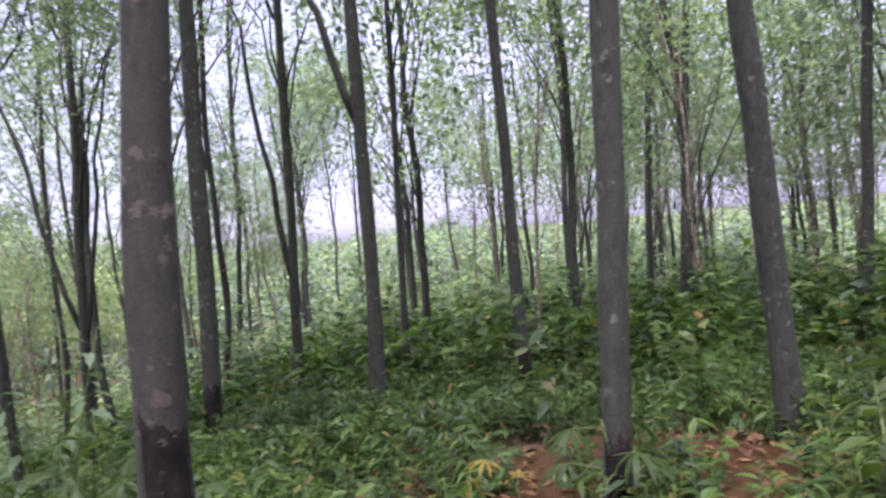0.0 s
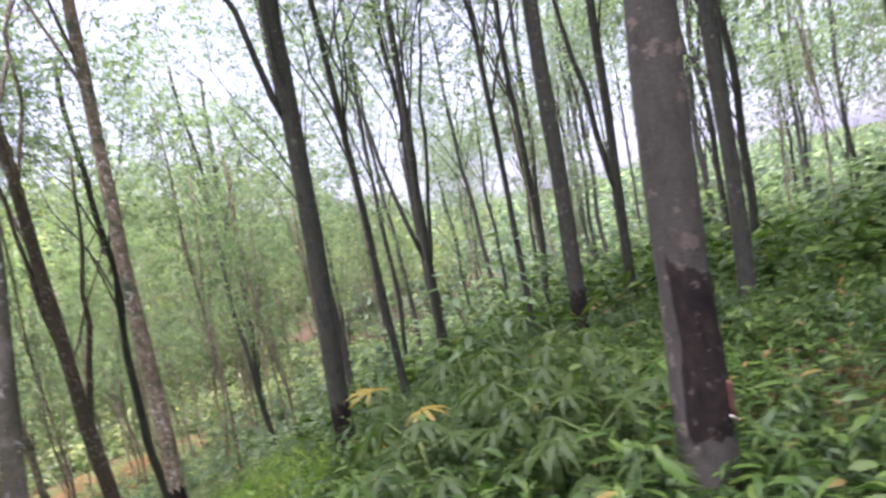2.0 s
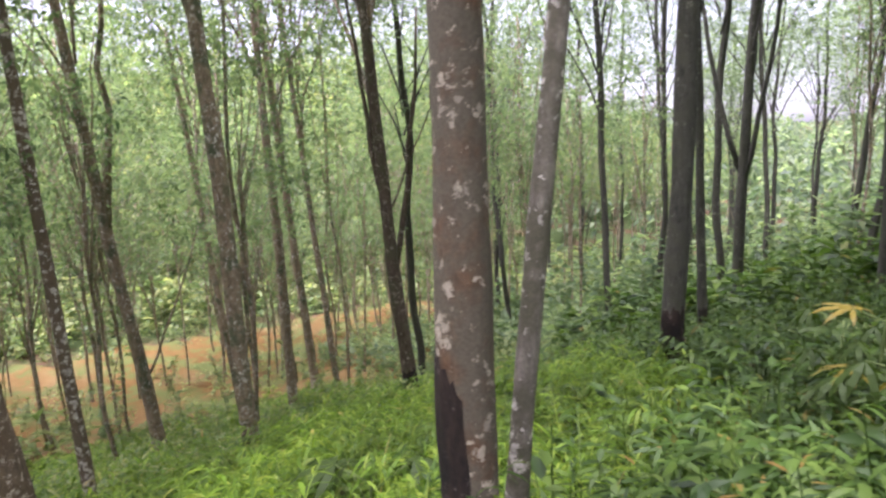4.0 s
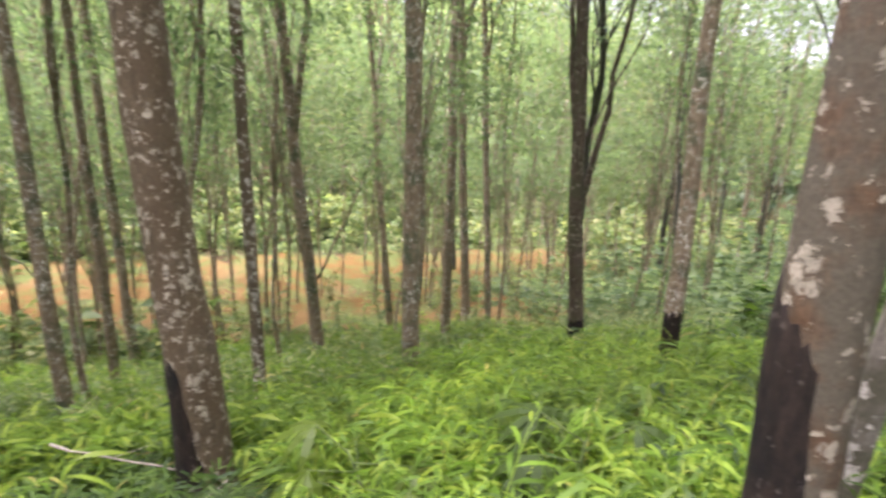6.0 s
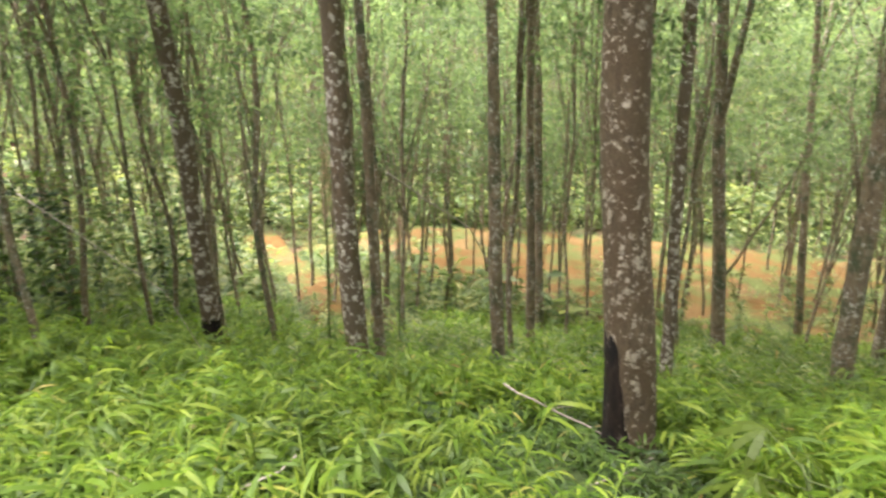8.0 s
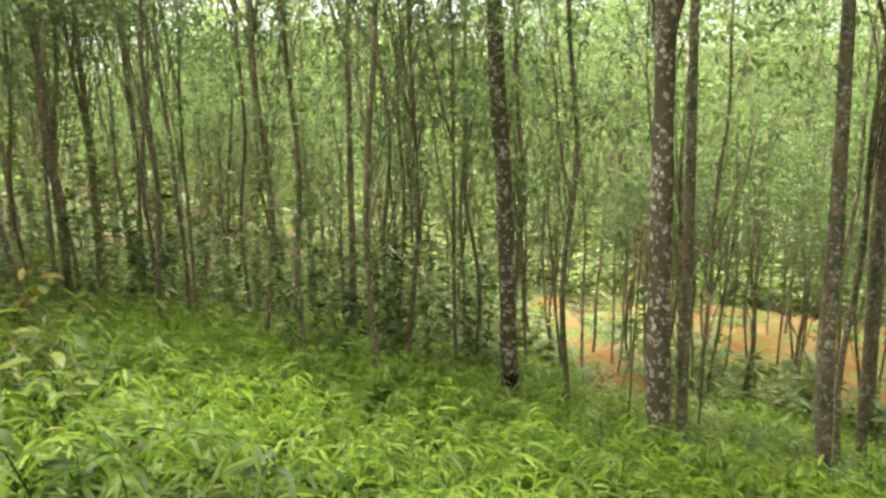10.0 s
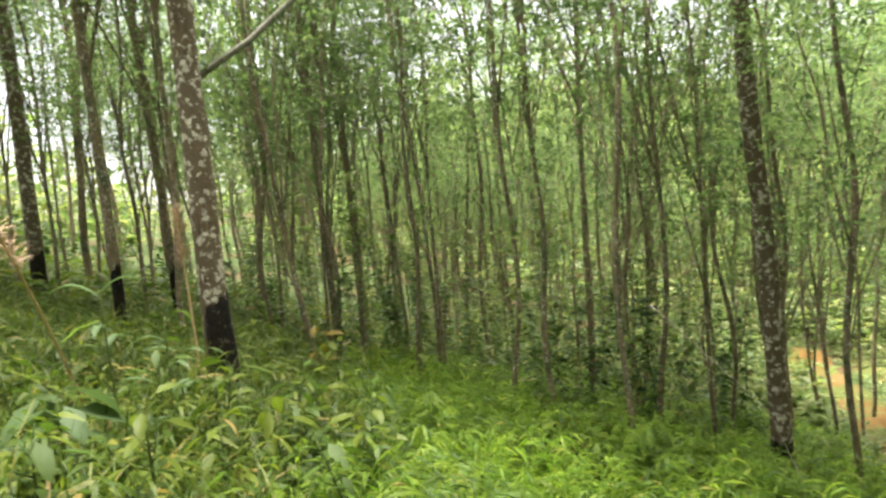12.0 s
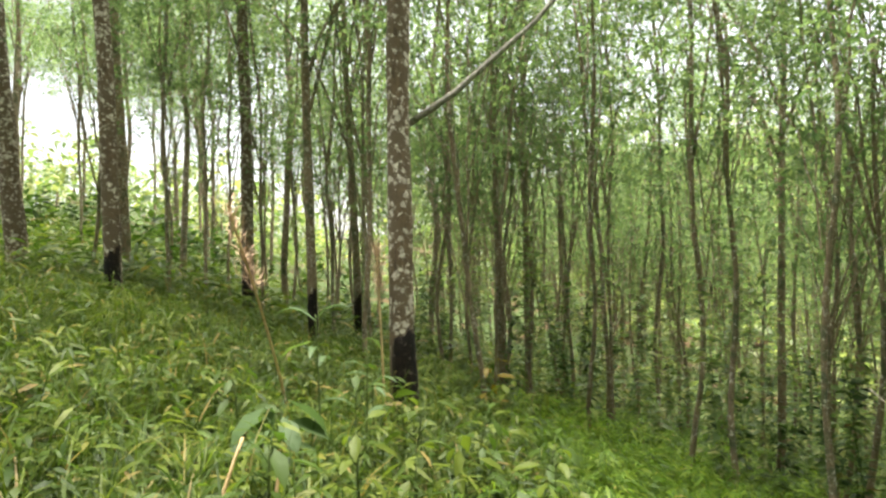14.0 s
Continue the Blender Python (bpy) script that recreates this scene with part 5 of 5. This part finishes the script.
def dead_branch(points, thick, label, seed, twigs=2):
    rng = np.random.default_rng(seed)
    pts = np.array(points, float)
    s = np.linspace(0, 1, 9)
    k = np.linspace(0, 1, len(pts))
    line = np.stack([np.interp(s, k, pts[:, j]) for j in range(3)], -1) + rng.normal(0, 0.006, (9, 3))
    root = tagged(new("dead_branch"), label, "branch")
    part("stick", tube(line, thick * 0.5 * (1.1 - 0.6 * s), 7, seed), DEAD, root)
    for i in range(twigs):
        b = line[3 + 2 * i]
        e = b + rng.normal(0, 0.12, 3) + np.array([0, 0, 0.08])
        part("twig", tube(np.linspace(b, e, 4), thick * 0.2 * np.array([1.0, 0.8, 0.6, 0.3]), 5, seed + i, 0.0), DEAD, root)
    return root


SHRUB = "deep green shrub with finger-shaped leaves among weeds"
# north of the path
broadleaf_plant(-2.41, 3.76, 1.15, 30, 0.15, LEAF_LARGE, "leafy green sapling standing above the weeds", 101, low=0.15)
broadleaf_plant(-2.30, 3.62, 1.35, 30, 0.14, LEAF_LARGE, "leafy green sapling standing above the weeds", 102)
palmate_shrub(-2.64, 2.76, 0.78, 4, 0.15, LEAF_YELLOW, "weed with drooping yellow finger-shaped leaves", 103, 0.05)
palmate_shrub(-2.45, 2.51, 0.55, 8, 0.19, LEAF_BROAD, SHRUB, 104)
for k, (px, py, ph) in enumerate(((-2.0, 2.75, 0.6), (-1.75, 2.45, 0.55), (-2.25, 3.05, 0.7), (-1.5, 2.85, 0.55), (-2.15, 2.2, 0.5), (-1.9, 3.3, 0.75), (-1.45, 2.2, 0.45), (-2.85, 3.2, 0.6))):
    palmate_shrub(px, py, ph, 12, 0.16, LEAF_BROAD, SHRUB, 110 + k)
palmate_shrub(0.72, 3.0, 0.72, 7, 0.17, LEAF_BROAD, "weed with drooping finger-shaped leaves at a tree foot", 125, 0.05)
palmate_shrub(-0.12, 3.35, 0.42, 3, 0.12, LEAF_YELLOW, "low weed with orange-yellow finger-shaped leaves", 126)
palmate_shrub(0.30, 3.43, 0.5, 2, 0.12, LEAF_YELLOW, "low weed with orange-yellow finger-shaped leaves", 127)
for k, (px, py, ph) in enumerate(((1.55, 2.35, 0.75), (1.75, 2.6, 0.85), (2.05, 2.9, 0.9), (1.35, 2.1, 0.55), (2.2, 3.3, 0.8), (1.9, 2.2, 0.7))):
    broadleaf_plant(px, py, ph, 14, 0.19, LEAF_BROAD, "broad-leaved green shrub beside the bare earth", 130 + k)
for k, (px, py, ph) in enumerate(((-1.75, 3.1, 0.9), (-2.15, 3.35, 1.0), (-1.55, 2.75, 0.8))):
    broadleaf_plant(px, py, ph, 16, 0.12, LEAF_BROAD, "slim leafy green weed standing above the ferns", 140 + k)
# slope
palmate_shrub(-4.35, 1.35, 0.4, 7, 0.24, LEAF_BROAD, "spreading plant with long finger-shaped leaves in grass", 150)
palmate_shrub(-4.85, 0.74, 0.36, 7, 0.24, LEAF_GREEN, "spreading plant with long finger-shaped leaves in grass", 151)
dead_branch(((-6.25, -0.34, -0.65), (-6.1, 0.0, -0.78), (-5.92, 0.38, -0.90)), 0.014, "pale dead stick leaning on the tree foot", 160, 1)
dead_branch(((-5.70, 0.38, -0.78), (-5.49, 0.17, -0.74), (-5.41, -0.03, -0.73)), 0.016, "pale dead stick lying at the tree foot", 161, 0)
dead_branch(((-9.9, -1.35, 0.0), (-10.12, -1.0, -0.31), (-10.55, -0.3, -0.86), (-10.9, 0.3, -2.6)), 0.024, "thin pale dead branch hanging over the slope", 162, 1)
dead_branch(((-6.14, -2.95, 0.53), (-6.29, -2.69, 0.23), (-6.5, -2.35, -0.2), (-6.6, -2.1, -1.0)), 0.007, "thin pale dead branch leaning in the slope grass", 163, 1)
dead_branch(((-4.4, -1.6, -0.22), (-4.6, -1.4, -0.18), (-4.8, -1.2, -0.16)), 0.014, "fallen pale branch lying in bamboo grass", 164, 1)
reed(-7.5, -1.62, 1.95, (0.02, 0.03), "tall dry reed with a tan seed plume", 170, mat=STEM)
reed(-8.6, -1.15, 1.55, (0.02, 0.01), "tall dry reed with a tan seed plume", 171, mat=STEM)
# south of the path
reed(-3.45, -4.75, 1.6 - ground_height(-3.45, -4.75), (0.37, 0.58), "bent tall reed with a tan seed plume", 172, leaves=2)
reed(-4.25, -5.22, 1.35, (0.02, -0.03), "dry reed with tan plume beside the tapped tree", 173, leaves=2)
reed(-2.64, -3.12, 0.45, (-0.36, -0.14), "broken straw-coloured grass stalk", 174, False, 0)
reed(-2.84, -3.10, 0.42, (-0.17, -0.10), "broken straw-coloured grass stalk", 175, False, 0)
reed(-7.0, -1.75, 0.45, (0.05, 0.05), "tuft of arching pale grass at a tree foot", 176, False, 8, STEM)
BLUNT = OVAL * [1.15, 1, 1]
broadleaf_plant(-3.12, -3.90, 0.46, 12, 0.24, LEAF_LARGE, "large-leaved grey-green plant by the path", 180, BLUNT, -0.5, 0.01, 0.05, 0.5)


def tall_weed(x, y, h, lean, leaves, label, seed):
    """A thin upright weed with long arching leaves (height, heading, rise, length)."""
    root = tagged(new("tall_weed"), label, "weed")
    root.location = (x, y, ground_height(x, y) - 0.03)
    s = np.linspace(0, 1, 8)
    part("stem", tube(np.stack([lean[0] * h * s ** 1.3, lean[1] * h * s ** 1.3, h * s], -1), 0.006 * (1.2 - 0.7 * s), 6, seed, 0.0), STEM, root)
    t = np.linspace(0, 1, 7)
    for u, heading, rise, length in leaves:
        base = np.array([lean[0] * h * u ** 1.3, lean[1] * h * u ** 1.3, h * u])
        ahead = np.array([math.cos(radians(heading)), math.sin(radians(heading)), 0])
        across = np.array([-ahead[1], ahead[0], 0])
        mid = base + length * (t[:, None] * ahead * math.cos(rise) + np.array([0, 0, 1]) * (math.sin(rise) * t - 0.55 * t ** 2.2)[:, None])
        wide = 0.085 * length * np.sin(np.pi * np.clip(t * 0.93 + 0.07, 0, 1)) ** 0.8
        fold = np.array([0, 0, 0.35])
        verts = [p for m_, w in zip(mid, wide) for p in ((m_ + w * (across + fold)).tolist(), m_.tolist(), (m_ - w * (across - fold)).tolist())]
        faces = [f for i in range(6) for f in ([3 * i, 3 * i + 1, 3 * i + 4, 3 * i + 3], [3 * i + 1, 3 * i + 2, 3 * i + 5, 3 * i + 4])]
        part("leaf", (verts, faces), LEAF_LARGE, root)
    return root


tall_weed(-3.40, -4.15, 0.88, (0.02, 0.0), ((0.98, 149, 0.75, 0.26), (0.96, 329, 0.75, 0.28), (0.8, 60, 0.5, 0.22), (0.7, 230, 0.6, 0.22), (0.5, 150, 0.4, 0.2)), "tall weed with long arching grey-green leaves", 181)
tall_weed(-3.58, -4.02, 0.78, (-0.03, 0.0), ((0.95, 149, 1.35, 0.24), (0.85, 340, 0.7, 0.18), (0.7, 100, 0.6, 0.2), (0.55, 200, 0.5, 0.22), (0.4, 20, 0.4, 0.2), (0.3, 140, 0.3, 0.2)), "slim weed with an upright light green leaf", 183)
tall_weed(-3.78, -4.35, 0.62, (0.03, 0.02), ((0.95, 329, 0.6, 0.22), (0.9, 120, 0.7, 0.22), (0.6, 220, 0.5, 0.22), (0.5, 40, 0.5, 0.2)), "slim weed with long light green leaves", 184)
broadleaf_plant(-3.68, -3.75, 0.62, 13, 0.14, LEAF_BROAD, "dark-stemmed broad-leaved weed by the path", 182)
for k, (px, py) in enumerate(((-3.9, -3.55), (-3.75, -3.3), (-4.05, -3.8), (-3.45, -3.25), (-4.25, -3.5), (-3.2, -3.2), (-2.85, -3.1), (-4.1, -3.2), (-3.6, -4.2), (-3.95, -4.3), (-3.0, -4.1), (-4.4, -3.9), (-3.8, -2.95))):
    broadleaf_plant(px, py, 0.5 + 0.05 * (k % 3), 15, 0.12, LEAF_GREEN if k % 2 else LEAF_WEED, "low broad-leaved green weed by the path", 190 + k)
broadleaf_plant(-5.7, -5.97, 0.75, 12, 0.16, LEAF_YELLOW, "yellow-green bush at the edge of the slope", 200)
for k, (px, py) in enumerate(((-5.3, -5.2), (-5.9, -5.6), (-6.3, -5.3), (-5.1, -5.9))):
    broadleaf_plant(px, py, 0.6, 14, 0.15, LEAF_GREEN, "light green leafy weed at the slope edge", 210 + k)
